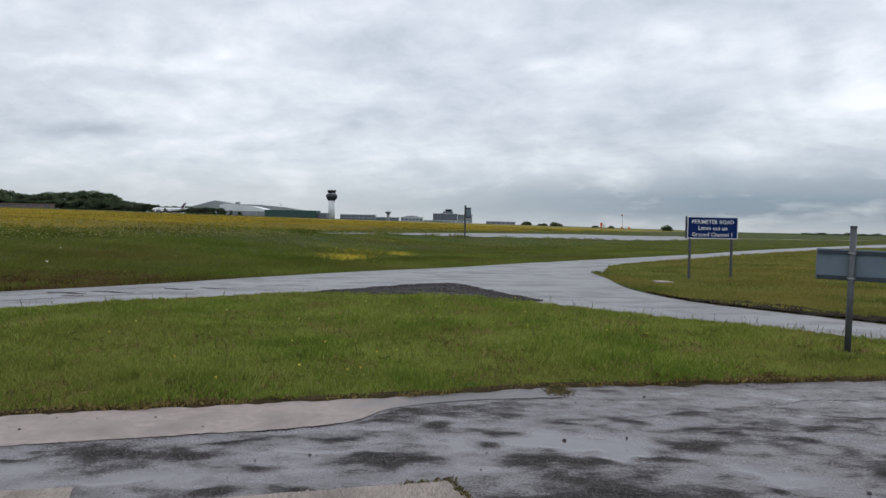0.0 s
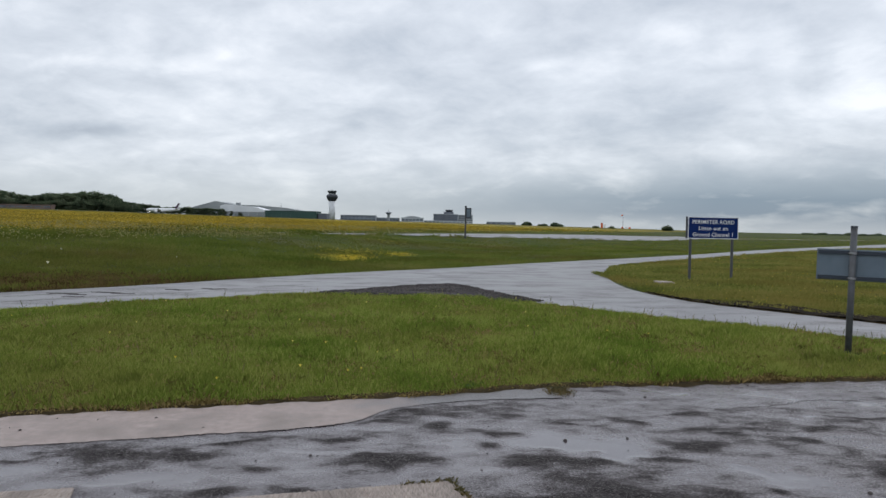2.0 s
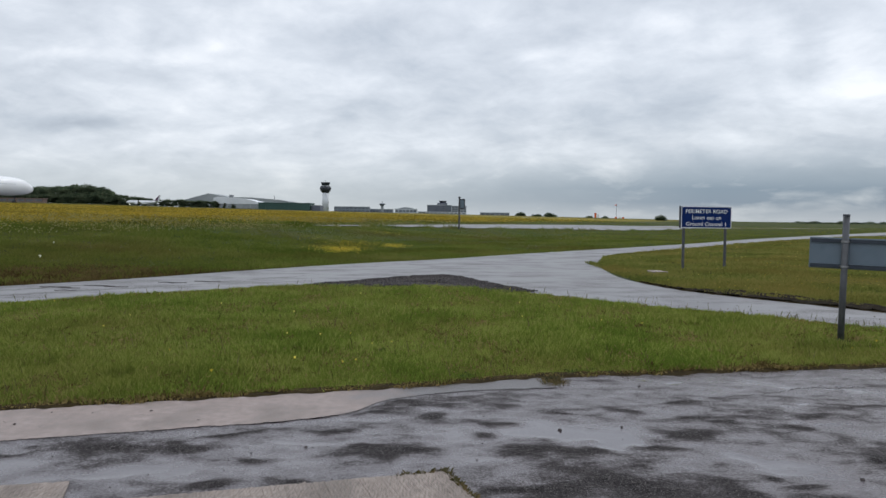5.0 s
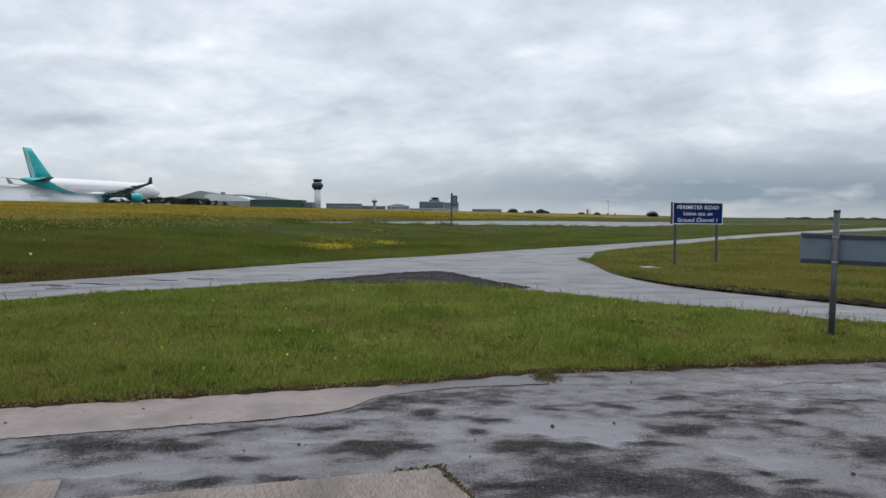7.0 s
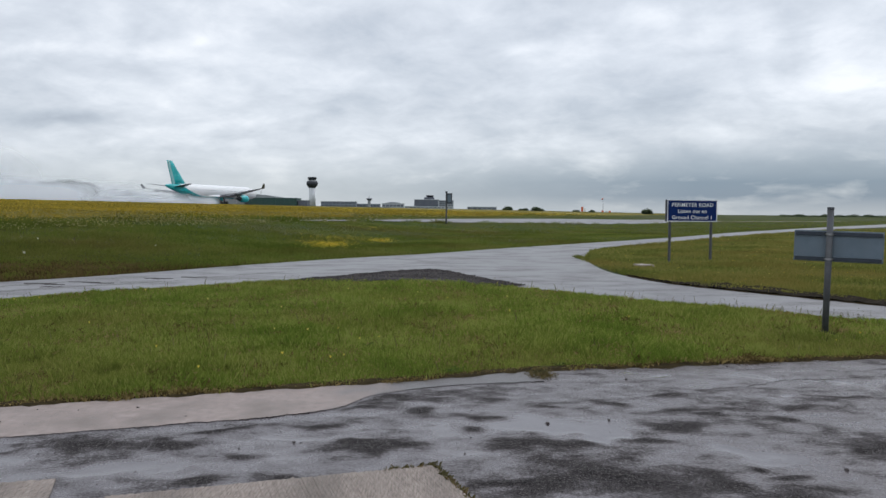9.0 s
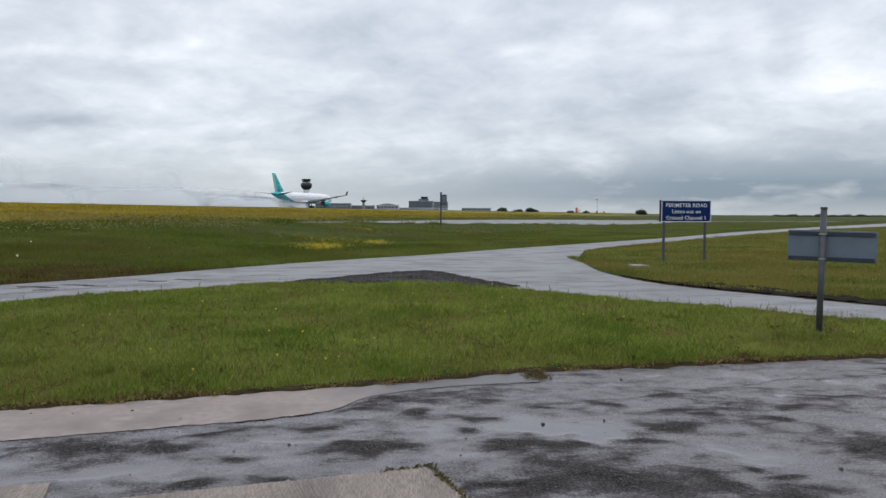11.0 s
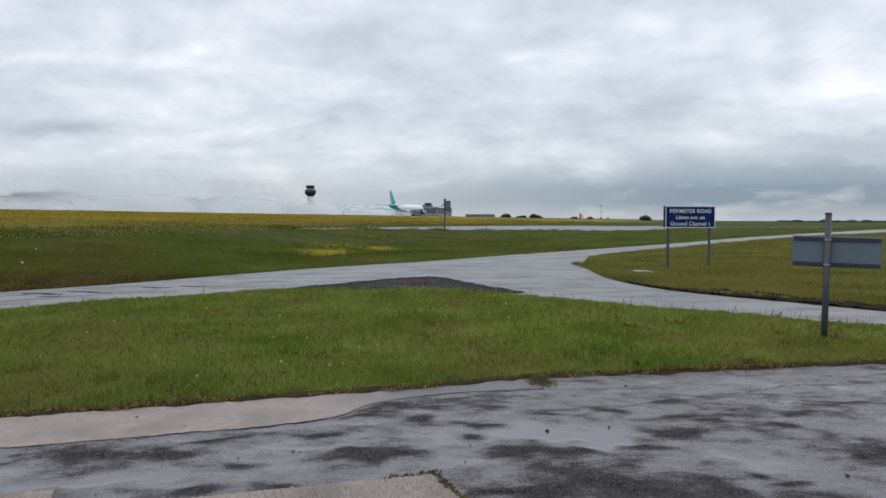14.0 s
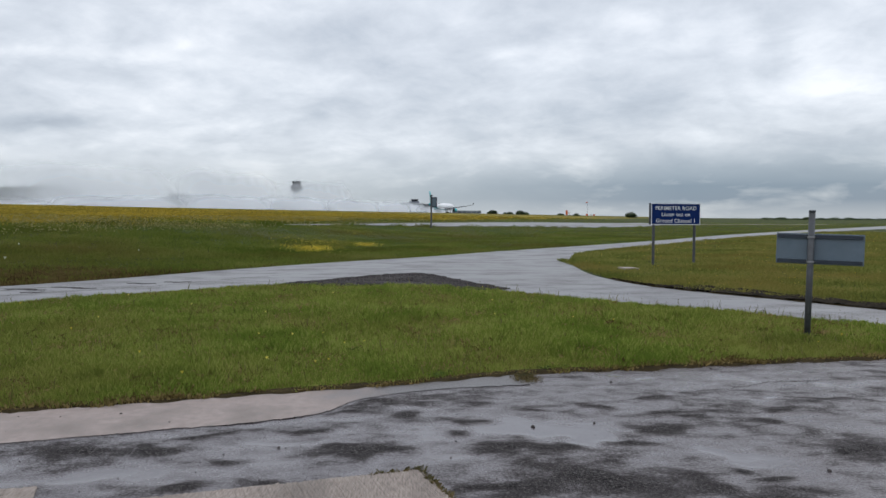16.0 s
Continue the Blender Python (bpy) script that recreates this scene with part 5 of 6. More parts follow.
def make_grass():
    rng = np.random.default_rng(21)
    x, y = sample(rng, 800000, 5.0, 20.5, 0.9, half=0.60, pad=1.0)
    wob = 0.05 * np.sin(x * 3.1) + 0.04 * np.sin(x * 7.7 + 1) + 0.03 * np.sin(x * 17.0)
    gap = verge_y(x) - y
    keep = (y > apron_y(x) - 0.035 + 0.7 * wob + 0.05 * rng.random(len(x))) & (gap > -0.04 - wob) & (np.hypot(x - 5.2, (y - 10.7) * 0.7) > 0.2 + 0.12 * rng.random(len(x)))
    x, y = x[keep], y[keep]
    cl = 0.55 * clumped(x, y, 1.6, 3) + 0.45 * clumped(x, y, 6.5, 4)
    h = (0.035 + 0.105 * cl ** 1.5) * (0.5 + 0.9 * rng.random(len(x))) * (1 + 0.30 * sstep(x, 0.3, 2.5))
    h *= (0.55 + 0.45 * np.clip((y - apron_y(x)) / 0.5, 0, 1)) * (0.55 + 0.45 * np.clip((verge_y(x) - y) / 0.6, 0, 1))
    # straw of last year shows through where the turf is thin
    old = rng.random(len(x)) < 0.10 + 0.8 * np.clip(clumped(x, y, 2.4, 17) - 0.55, 0, 1) + 0.75 * np.clip(1 - (y - apron_y(x)) / 0.16, 0, 1) + 0.35 * np.clip(1 - np.hypot(x - 5.4, y - 10.9) / 0.9, 0, 1)
    g = ~old
    blades("grass", x[g], y[g], np.zeros(g.sum()), h[g], 0.0032 + 0.0045 * rng.random(g.sum()), BLADE, "damp green rough-mown grass", 31, 0.5)
    blades("straw", x[old], y[old], np.zeros(old.sum()), h[old] * 0.75, 0.004 + 0.006 * rng.random(old.sum()), STRAW, "brown withered blades among the turf", 32, 1.2)
    # thin seeding stems
    x, y = sample(rng, 110000, 6.5, 20, 1.0)
    gap = verge_y(x) - y
    keep = (y > apron_y(x) + 0.15) & (gap > -0.08) & ((rng.random(len(x)) < 0.02) | ((gap < 0.40) & (rng.random(len(x)) < np.where(x > 0.9, 0.75, 0.10) * clumped(x, y, 3.0, 41))))
    x, y = x[keep], y[keep]
    h = 0.05 + 0.17 * rng.random(len(x)) ** 1.7
    blades("grass_stems", x, y, np.zeros_like(x), h, np.full(len(x), 0.0017), STEM, "tall thin seeding grass stems", 33, 0.35)
    ear = rng.random(len(x)) < 0.5
    dots("seed_ears", x[ear] + 0.02 * rng.normal(size=ear.sum()), y[ear], h[ear] * 0.92, 0.004 + 0.006 * rng.random(ear.sum()), EAR, "dark brown seed ears along the road", "grass", 34)
    # grass of the bank
    x, y = sample(rng, 460000, 15, 62, 1.0)
    u = across_u(x, y)
    keep = (y > far_y(x) + 0.05 * np.sin(x * 2.3) + 0.1 * rng.random(len(x))) & (u < 36) & ~on_taxiway(x, y)
    x, y = x[keep], y[keep]
    dead = np.clip((4.5 * clumped(x, y, 0.35, 21) + 1.5 + np.clip(-x - 6, 0, 8) * 0.45 - (y - far_y(x))) / 3.0, 0, 1) * np.clip((-x - 3.5) / 4, 0, 1)
    w = rng.random(len(x)) < 0.85 * dead
    blades("withered_grass", x[w], y[w], height(x[w], y[w]), 0.03 + 0.07 * rng.random(w.sum()), 0.014 + 0.014 * rng.random(w.sum()), WITHERED, "withered brown grass at the foot of the bank", 38, 0.9)
    x, y = x[~w], y[~w]
    cl = 0.5 * clumped(x, y, 0.5, 5) + 0.5 * clumped(x, y, 2.4, 15)
    h = (0.04 + 0.22 * cl ** 1.8) * np.clip(1.5 - y / 60, 0.4, 1) * (0.5 + 0.8 * rng.random(len(x)))
    blades("bank_grass", x, y, height(x, y), h, 0.012 + 0.014 * rng.random(len(x)), BANK_BLADE, "dark rough grass on the bank", 35, 0.8)
    # farther bank and level grass towards the horizon
    x, y = sample(rng, 330000, 28, 260, 1.0)
    u = across_u(x, y)
    keep = (y > far_y(x) + 0.2) & ~on_taxiway(x, y) & ((u > 34) | (y > 55))
    x, y = x[keep], y[keep]
    h = (0.12 + 0.2 * clumped(x, y, 0.2, 6)) * (0.5 + 0.8 * rng.random(len(x))) * np.where(across_u(x, y) < 34, 0.28, 1.0)
    up = across_u(x, y) + 5 * clumped(x, y, 0.12, 61) > 38
    for m, mat, name, label in ((~up, BANK_BLADE, "far_grass", "rough grass rising towards the runway"), (up, HAY_BLADE, "meadow_grass", "tall yellowing meadow grass")):
        blades(name, x[m], y[m], height(x[m], y[m]), h[m], 0.04 + 0.05 * rng.random(m.sum()), mat, label, 36, 0.9)
    # tufts leaning over the edge of the taxiway
    k = rng.integers(0, len(STRIP_NEAR) - 1, 9000)
    q = STRIP_NEAR[k] + (STRIP_NEAR[k + 1] - STRIP_NEAR[k]) * rng.random((9000, 1))
    x, y = q[:, 0] + 0.1 + 0.8 * rng.random(9000) ** 2, q[:, 1] + 0.3 * rng.normal(size=9000)
    m = (clumped(x, y, 0.9, 71) > 0.45) & (y < 150)
    x, y = x[m], y[m]
    blades("edge_tufts", x, y, height(x, y), (0.10 + 0.35 * rng.random(len(x)) ** 2) * clumped(x, y, 0.9, 71), np.full(len(x), 0.03), BANK_BLADE, "uneven tufts along the taxiway edge", 39, 0.8)
    # the island with the blue sign
    x, y = sample(rng, 520000, 12.5, 95, 0.85)
    low = np.interp(x, ISLE_LOW[:, 0], ISLE_LOW[:, 1])
    keep = isle_mask(x, y) & (y > low + mud_width(x) * (0.25 + 0.7 * clumped(x, y, 1.7, 31)) - 0.25 * rng.random(len(x)))
    x, y = x[keep], y[keep]
    cl = 0.6 * clumped(x, y, 1.1, 8) + 0.4 * clumped(x, y, 4.0, 18)
    h = (0.04 + 0.13 * cl ** 1.4) * (0.5 + 0.8 * rng.random(len(x)))
    blades("island_grass", x, y, np.zeros_like(x), h, 0.008 + 0.0006 * y, ISLE_BLADE, "yellowish green mown grass", 37, 0.8)


def make_flowers():
    rng = np.random.default_rng(44)
    # buttercups of the upper meadow
    x, y = sample(rng, 210000, 26, 240, 1.1)
    u = across_u(x, y)
    p = np.clip((u - 27) / 14, 0, 1) * (0.25 + 0.75 * clumped(x, y, 0.16, 9)) * np.clip(1.25 - y / 330, 0.2, 1) * np.clip(1.0 - x / 150, 0.1, 1)
    keep = (rng.random(len(x)) < p * 0.9) & (u < RUN_U - 30) & (u > 26) & ~on_taxiway(x, y)
    x, y = x[keep], y[keep]
    dots("buttercups", x, y, height(x, y) + 0.12 + 0.2 * rng.random(len(x)), 0.012 + 0.00026 * y, FLOWER, "dense yellow buttercups in the meadow", "flowers", 1)
    x, y = sample(rng, 60000, 26, 90, 1.0)
    u = across_u(x, y)
    keep = (u > 25) & (u < 44) & (x < 2) & ~on_taxiway(x, y) & (rng.random(len(x)) < 0.65 * clumped(x, y, 0.4, 12))
    x, y = x[keep], y[keep]
    dots("seed_heads", x, y, height(x, y) + 0.15 + 0.2 * rng.random(len(x)), 0.020 + 0.00045 * y, DAISY, "pale seed heads along the meadow edge", "flowers", 2)
    # two yellow drifts low on the bank
    pts = []
    for cx, cy, sx, sy, n in ((-5.0, 34.6, 1.1, 1.6, 560), (-4.75, 32.8, 0.8, 1.4, 200), (-5.4, 39.5, 1.8, 2.4, 230), (-3.05, 39.2, 0.75, 1.5, 300), (-4.4, 52.0, 1.4, 3.0, 90)):
        pts.append(np.stack([cx + rng.normal(size=n) * sx * 0.5, cy + rng.normal(size=n) * sy * 0.5], 1))
    p = np.vstack(pts)
    x, y = p[:, 0], p[:, 1]
    dots("bank_flowers", x, y, height(x, y) + 0.13 + 0.14 * rng.random(len(x)), 0.011 + 0.016 * rng.random(len(x)), LAWN_FLOWER, "drifts of yellow flowers on the bank", "flowers", 3)
    # single ones in the near grass and on the island
    x, y = sample(rng, 460, 6.5, 19, 1.0)
    keep = (y > apron_y(x) + 0.2) & (verge_y(x) - y > 0.1) & (rng.random(len(x)) < 0.14)
    x, y = x[keep], y[keep]
    dots("lawn_flowers", x, y, np.full(len(x), 0.13), 0.010 + 0.010 * rng.random(len(x)), LAWN_FLOWER, "scattered single yellow flowers in grass", "flowers", 4)
    x, y = sample(rng, 24000, 16, 90, 0.9)
    keep = isle_mask(x, y) & (rng.random(len(x)) < 0.10)
    x, y = x[keep], y[keep]
    dots("island_flowers", x, y, np.full(len(x), 0.11), 0.005 + 0.0003 * y, FLOWER, "scattered small yellow flowers", "flowers", 5)
    x = np.array([-11.75, -13.5, -9.9])
    y = np.array([22.4, 26.6, 27.5])
    dots("pale_flowers", x, y, height(x, y) + 0.25, np.array([0.05, 0.03, 0.02]), PETAL, "few large pale flower heads", "flowers", 6)


LAWN_FLOWER = material("pale_yellow_flower", [(0.458, 0.370, 0.049), (0.598, 0.515, 0.136)], 2, 2, (0.5, 0.7), island=0.6, leafy=True)
STEM = material("grass_stem", [(0.054, 0.057, 0.018), (0.090, 0.084, 0.033), (0.132, 0.114, 0.054)], 1.2, 4, (0.6, 0.8), spec=0.2, island=0.4, space="World", leafy=True)
STRAW = material("straw_blade", [(0.066, 0.048, 0.019), (0.132, 0.099, 0.038), (0.224, 0.170, 0.072)], 1.3, 5, (0.6, 0.8), spec=0.2, island=0.5, space="World", leafy=True)
PETAL = material("white_petal", [(0.55, 0.55, 0.46), (0.72, 0.72, 0.64)], 2, 2, (0.5, 0.7), leafy=True)
EAR = material("seed_ear", [(0.035, 0.026, 0.014), (0.085, 0.062, 0.034)], 3, 3, (0.7, 0.9), island=0.5, leafy=True)
DOCK_LEAF = material("dock_leaf", [(0.022, 0.038, 0.012), (0.045, 0.07, 0.02), (0.075, 0.098, 0.03)], 9, 5, (0.35, 0.55), spec=0.35, island=0.5, leafy=True)
WITHERED = material("withered_blade", [(0.036, 0.025, 0.010), (0.066, 0.048, 0.019), (0.102, 0.076, 0.032)], 0.6, 5, (0.6, 0.8), spec=0.15, island=0.4, space="World", leafy=True)
ISLE_BLADE = material("island_blade", [(0.066, 0.079, 0.017), (0.115, 0.127, 0.030), (0.175, 0.163, 0.048)], 0.35, 5, (0.5, 0.7), spec=0.3, island=0.35, space="World",
                      stains=(0.22, (0.146, 0.111, 0.032), 0.8), leafy=True)
make_grass()
make_flowers()


def dock(x, y, size, seed):
    """A broad-leaved weed: a rosette of arching, folded leaves."""
    r = np.random.default_rng(seed)
    w = thing("dock_plant", pose(x, y, 0.0), "dark green broad-leaved weed in the verge", "weed", "verge weeds")
    for k in range(11):
        a, long, lift = k * 2.4 + r.random() * 0.5, size * (0.7 + 0.5 * r.random()), 0.5 + 0.7 * r.random()
        v, f = [], []
        for i in range(6):
            t = i / 5
            d, z, half = long * t * (1 - 0.15 * t), long * lift * (t - 0.62 * t * t), long * 0.17 * math.sin(math.pi * min(1, 0.08 + t * 0.95)) + 0.002
            for q, dz in ((-half, 0.25 * half), (0, 0), (half, 0.25 * half)):
                v.append((d * math.cos(a) - q * math.sin(a), d * math.sin(a) + q * math.cos(a), z + dz - 0.004))
        for i in range(5):
            f += [(i * 3, i * 3 + 1, i * 3 + 4, i * 3 + 3), (i * 3 + 1, i * 3 + 2, i * 3 + 5, i * 3 + 4)]
        ob_of("leaf", v, f, DOCK_LEAF, w, smooth=True)


for dock_row in ((0.11, 7.86, 0.12, 1), (0.16, 8.0, 0.10, 2), (1.22, 8.28, 0.11, 3), (1.42, 8.36, 0.08, 4), (-2.3, 7.9, 0.09, 5), (2.9, 9.6, 0.10, 6), (-0.9, 9.4, 0.10, 7), (3.4, 8.85, 0.08, 8), (0.9, 10.4, 0.11, 9)):
    dock(*dock_row)


def verge(name, line, inward, width, hgt, label):
    """A dark uneven lip of earth where turf meets paving."""
    r = np.random.default_rng(9)
    d = np.gradient(line, axis=0)
    d /= np.linalg.norm(d, axis=1)[:, None]
    nrm = np.stack([-d[:, 1], d[:, 0]], 1) * inward
    v, f = [], []
    n = len(line)
    for i in range(n):
        wob = 0.035 * math.sin(i * 0.7) + 0.05 * (r.random() - 0.5)
        for k, zz in ((-0.07 + wob, -0.01), (0.0 + wob, hgt * (0.7 + 0.5 * r.random())), (width * 0.6, hgt * (0.9 + 0.4 * r.random())), (width, 0.0)):
            q = line[i] + nrm[i] * k
            v.append((q[0], q[1], float(height(q[0], q[1])) + zz))
    for i in range(n - 1):
        for j in range(3):
            a = i * 4 + j
            f.append((a, a + 1, a + 5, a + 4))
    tagged(ob_of(name, v, f, EDGE_SOIL), label, "verge", kind="structure")


def resample(line, lo, hi, step):
    seg = np.concatenate([[0], np.cumsum(np.linalg.norm(np.diff(line, axis=0), axis=1))])
    t = np.arange(0, seg[-1], step)
    p = np.stack([np.interp(t, seg, line[:, 0]), np.interp(t, seg, line[:, 1])], 1)
    m = (p[:, 0] > lo) & (p[:, 0] < hi)
    return p[m]


verge("verge", resample(EDGE, -14, 14, 0.06), 1, 0.2, 0.02, "dark soil lip between tarmac and grass")
verge("verge", resample(ISLE_LOW, 4.6, 20, 0.10), 1, 0.3, 0.02, "dark muddy edge of the grass island")
TRACK = material("pale_track", [(0.10, 0.10, 0.045), (0.22, 0.20, 0.13), (0.32, 0.30, 0.22)], 0.12, 6, (0.8, 0.95), space="World")
MUD = material("wet_mud", [(0.010, 0.008, 0.006), (0.022, 0.018, 0.013), (0.045, 0.036, 0.026)], 14, 6, (0.92, 1.0), bump=0.8, bump_scale=25, spec=0.02)
mud_v, mud_f = [], []
mud_a = resample(ISLE_LOW, 4.7, 20, 0.12)
strip(mud_a + np.stack([0 * mud_a[:, 0], mud_width(mud_a[:, 0]) + 0.05], 1), mud_a, 8, 0.022, mud_v, mud_f)
mud_r = np.random.default_rng(6)
mud_v = [(x, y, z + 0.035 * mud_r.random()) for x, y, z in mud_v]
tagged(ob_of("mud", mud_v, mud_f, MUD, smooth=True), "dark wet mud worn into the island edge", "mud", kind="structure")


def stones(name, x, y, z, r, mat, label, seed):
    g = np.random.default_rng(seed)
    n = len(x)
    base = np.array([(1, 0, 0), (-1, 0, 0), (0, 1, 0), (0, -1, 0), (0, 0, 0.7), (0, 0, -0.5)])
    v = base[None] * (0.6 + 0.8 * g.random((n, 6, 1))) * r[:, None, None]
    v += np.stack([x, y, z + r * 0.3], 1)[:, None, :]
    fs = np.array([(0, 2, 4), (2, 1, 4), (1, 3, 4), (3, 0, 4), (2, 0, 5), (1, 2, 5), (3, 1, 5), (0, 3, 5)])
    f = (np.arange(n)[:, None, None] * 6 + fs[None]).reshape(-1, 3)
    return tagged(new(name, raw_mesh(name, v.reshape(-1, 3), f, mat)), label, "gravel", kind="stuff")


def gravel_patch():
    """A spread of dark wet chippings where the road forks."""
    rng = np.random.default_rng(3)
    rim = smooth_line([(-3.4, 18.2), (-2.5, 19.5), (-1.3, 21.2), (-0.35, 21.9), (0.55, 20.3), (1.0, 18.9), (1.55, 17.4), (0.9, 17.2), (-1.0, 17.9), (-3.4, 18.2)], 70)[:-1]
    rim = rim + rng.normal(size=rim.shape) * 0.05
    c = np.array([-0.6, 19.2])
    v, f = [(c[0], c[1], 0.06)], []
    n = len(rim)
    for k, zz in ((0.35, 0.055), (0.7, 0.035), (1.0, 0.008)):
        for q in rim:
            w = c + (q - c) * k
            v.append((w[0], w[1], zz + 0.008 * rng.random()))
    f += [(0, 1 + (i + 1) % n, 1 + i) for i in range(n)]
    for j in range(2):
        a, b = 1 + j * n, 1 + (j + 1) * n
        f += [(a + i, a + (i + 1) % n, b + (i + 1) % n, b + i) for i in range(n)]
    tagged(ob_of("gravel_patch", v, f, GRAVEL), "dark wet gravel spread at the fork", "gravel", kind="structure")
    t = rng.random((11000, 2))
    i = (t[:, 0] * n).astype(int) % n
    k = np.sqrt(t[:, 1]) * 1.06
    w = rng.random(len(t))[:, None]
    p = c + (rim[i] * (1 - w) + rim[(i + 1) % n] * w - c) * k[:, None]
    stones("chippings", p[:, 0], p[:, 1], 0.058 - 0.045 * k, 0.012 + 0.02 * rng.random(len(p)), GRAVEL, "loose dark stone chippings", 4)
    # coarse chippings standing out where the tarmac has worn
    xs, ys = [], []
    for cx, cy, lx, ly, turn, depth in DRY:
        n2 = int(5200 * lx * ly) + 60
        q = rng.normal(size=(n2, 2)) * 0.5 * np.array([lx, ly])
        ca, sa = math.cos(radians(turn)), math.sin(radians(turn))
        xs.append(cx + q[:, 0] * ca - q[:, 1] * sa)
        ys.append(cy + q[:, 0] * sa + q[:, 1] * ca)
    x, y = np.concatenate(xs), np.concatenate(ys)
    m = (y < apron_y(x) - 0.12) & ~((x < 0.1) & (y < 4.98 + 0.33 * x) & (x > -1.95)) & ~((x < 0.6) & (y > 5.95 + 0.34 * (x + 1.8)))
    m &= apron_relief(x, y) > 0.002
    x, y = x[m], y[m]
    stones("worn_chippings", x, y, apron_relief(x, y) - 0.001, 0.002 + 0.0032 * rng.random(len(x)), CHIP, "dark stone chippings in worn tarmac", 15)
    # a crack wandering through the tarmac
    line = resample(smooth_line([(2.3, 7.2), (2.9, 7.42), (3.35, 7.7), (3.9, 7.78), (4.5, 7.95), (6.5, 8.2)], 80), -9, 9, 0.03)
    wv, wf = [], []
    for i, q in enumerate(line):
        j = 0.012 * math.sin(i * 0.9) + 0.010 * rng.normal()
        hw = 0.004 + 0.006 * rng.random()
        wv += [(q[0], q[1] + j + k, float(apron_relief(q[0], q[1] + j + k)) + 0.002) for k in (-hw, hw)]
    wf = [(2 * i, 2 * i + 2, 2 * i + 3, 2 * i + 1) for i in range(len(line) - 1)]
    tagged(ob_of("tarmac_crack", wv, wf, GRAVEL), "thin dark crack in wet tarmac", "crack", kind="structure")
    # broken streaks where the road's surface has lifted
    for ax, ay, bx, by, wide in ROAD_STREAKS:
        a, d = np.array([ax, ay]), np.array([bx - ax, by - ay])
        side = np.array([-d[1], d[0]]) / np.linalg.norm(d)
        sv, n3 = [], 40
        for i in range(n3 + 1):
            t = i / n3
            mid_p = a + d * t + side * 0.05 * math.sin(9 * t + ax)
            half = wide * math.sin(math.pi * t) ** 0.6 * (0.45 + 0.75 * rng.random())
            sv += [(*(mid_p + side * half * k), 0.006 + z) for k, z in ((-1, 0.003), (0, 0.012), (1, 0.003))]
        sf = [(3 * i + k, 3 * i + k + 1, 3 * i + k + 4, 3 * i + k + 3) for i in range(n3) for k in (0, 1)]
        tagged(ob_of("road_streak", sv, sf, GRAVEL), "dark broken streak in the wet road", "crack", kind="structure")
    # crumbs strewn on the apron
    x, y = sample(rng, 500, 3.6, 8.5, 1.0)
    m = y < apron_y(x) - 0.1
    x, y = x[m], y[m]
    stones("apron_grit", x, y, apron_relief(x, y), 0.003 + 0.006 * rng.random(len(x)) ** 3, GRAVEL, "scattered grit on wet tarmac", 5)
    for px, py, r in ((0.81, 6.03, 0.017), (1.30, 6.13, 0.012), (-1.02, 5.46, 0.013), (1.78, 7.65, 0.014), (-2.45, 6.38, 0.012), (-1.98, 6.12, 0.010), (2.55, 4.95, 0.016), (3.0, 8.35, 0.012), (-3.3, 5.9, 0.012)):
        bm = bmesh.new()
        bmesh.ops.create_icosphere(bm, subdivisions=1, radius=r)
        for q in bm.verts:
            q.co *= 0.75 + 0.5 * rng.random()
            q.co.z *= 0.7
        o = part("pebble", bm, GRAVEL, None)
        o.matrix_basis = pose(px, py, r * 0.45 + float(apron_relief(px, py)))
        tagged(o, "small dark pebble on wet tarmac", "stone", "pebbles")
    # tufts growing in the joints of the concrete
    x = np.concatenate([0.97 + rng.normal(size=700) * 0.06, -0.06 + rng.random(260) * 0.3, -0.35 + 0.34 * rng.random(120)])
    y = np.concatenate([7.86 + rng.normal(size=700) * 0.10, 0 * np.zeros(260), 4.87 + 0.0 * np.zeros(120)])
    y[700:960] = 4.94 - (x[700:960] + 0.04) * 2.6 + rng.normal(size=260) * 0.012
    y[960:] = 4.965 + (x[960:] + 0.04) * 0.33 + rng.normal(size=120) * 0.012
    blades("joint_grass", x, y, np.zeros_like(x), 0.015 + 0.03 * rng.random(len(x)), np.full(len(x), 0.006), JOINT_BLADE, "moss and grass in the slab joints", 8, 1.2)


# ends and half width of each streak
ROAD_STREAKS = ((-8.92, 17.0, -7.95, 16.75, 0.17), (-8.2, 16.2, -7.8, 16.3, 0.10), (-8.15, 17.45, -7.1, 17.15, 0.13), (-6.9, 18.45, -6.25, 18.4, 0.14), (-6.2, 18.85, -5.6, 18.95, 0.16))
CHIP = material("tarmac_chipping", [(0.02, 0.019, 0.019), (0.05, 0.046, 0.045), (0.13, 0.12, 0.12)], 60, 3, (0.4, 0.6), island=0.9, spec=0.3)
JOINT_BLADE = material("joint_moss", [(0.06, 0.055, 0.014), (0.12, 0.10, 0.03), (0.20, 0.14, 0.06)], 3, 4, (0.6, 0.8), island=0.4, space="World")
gravel_patch()


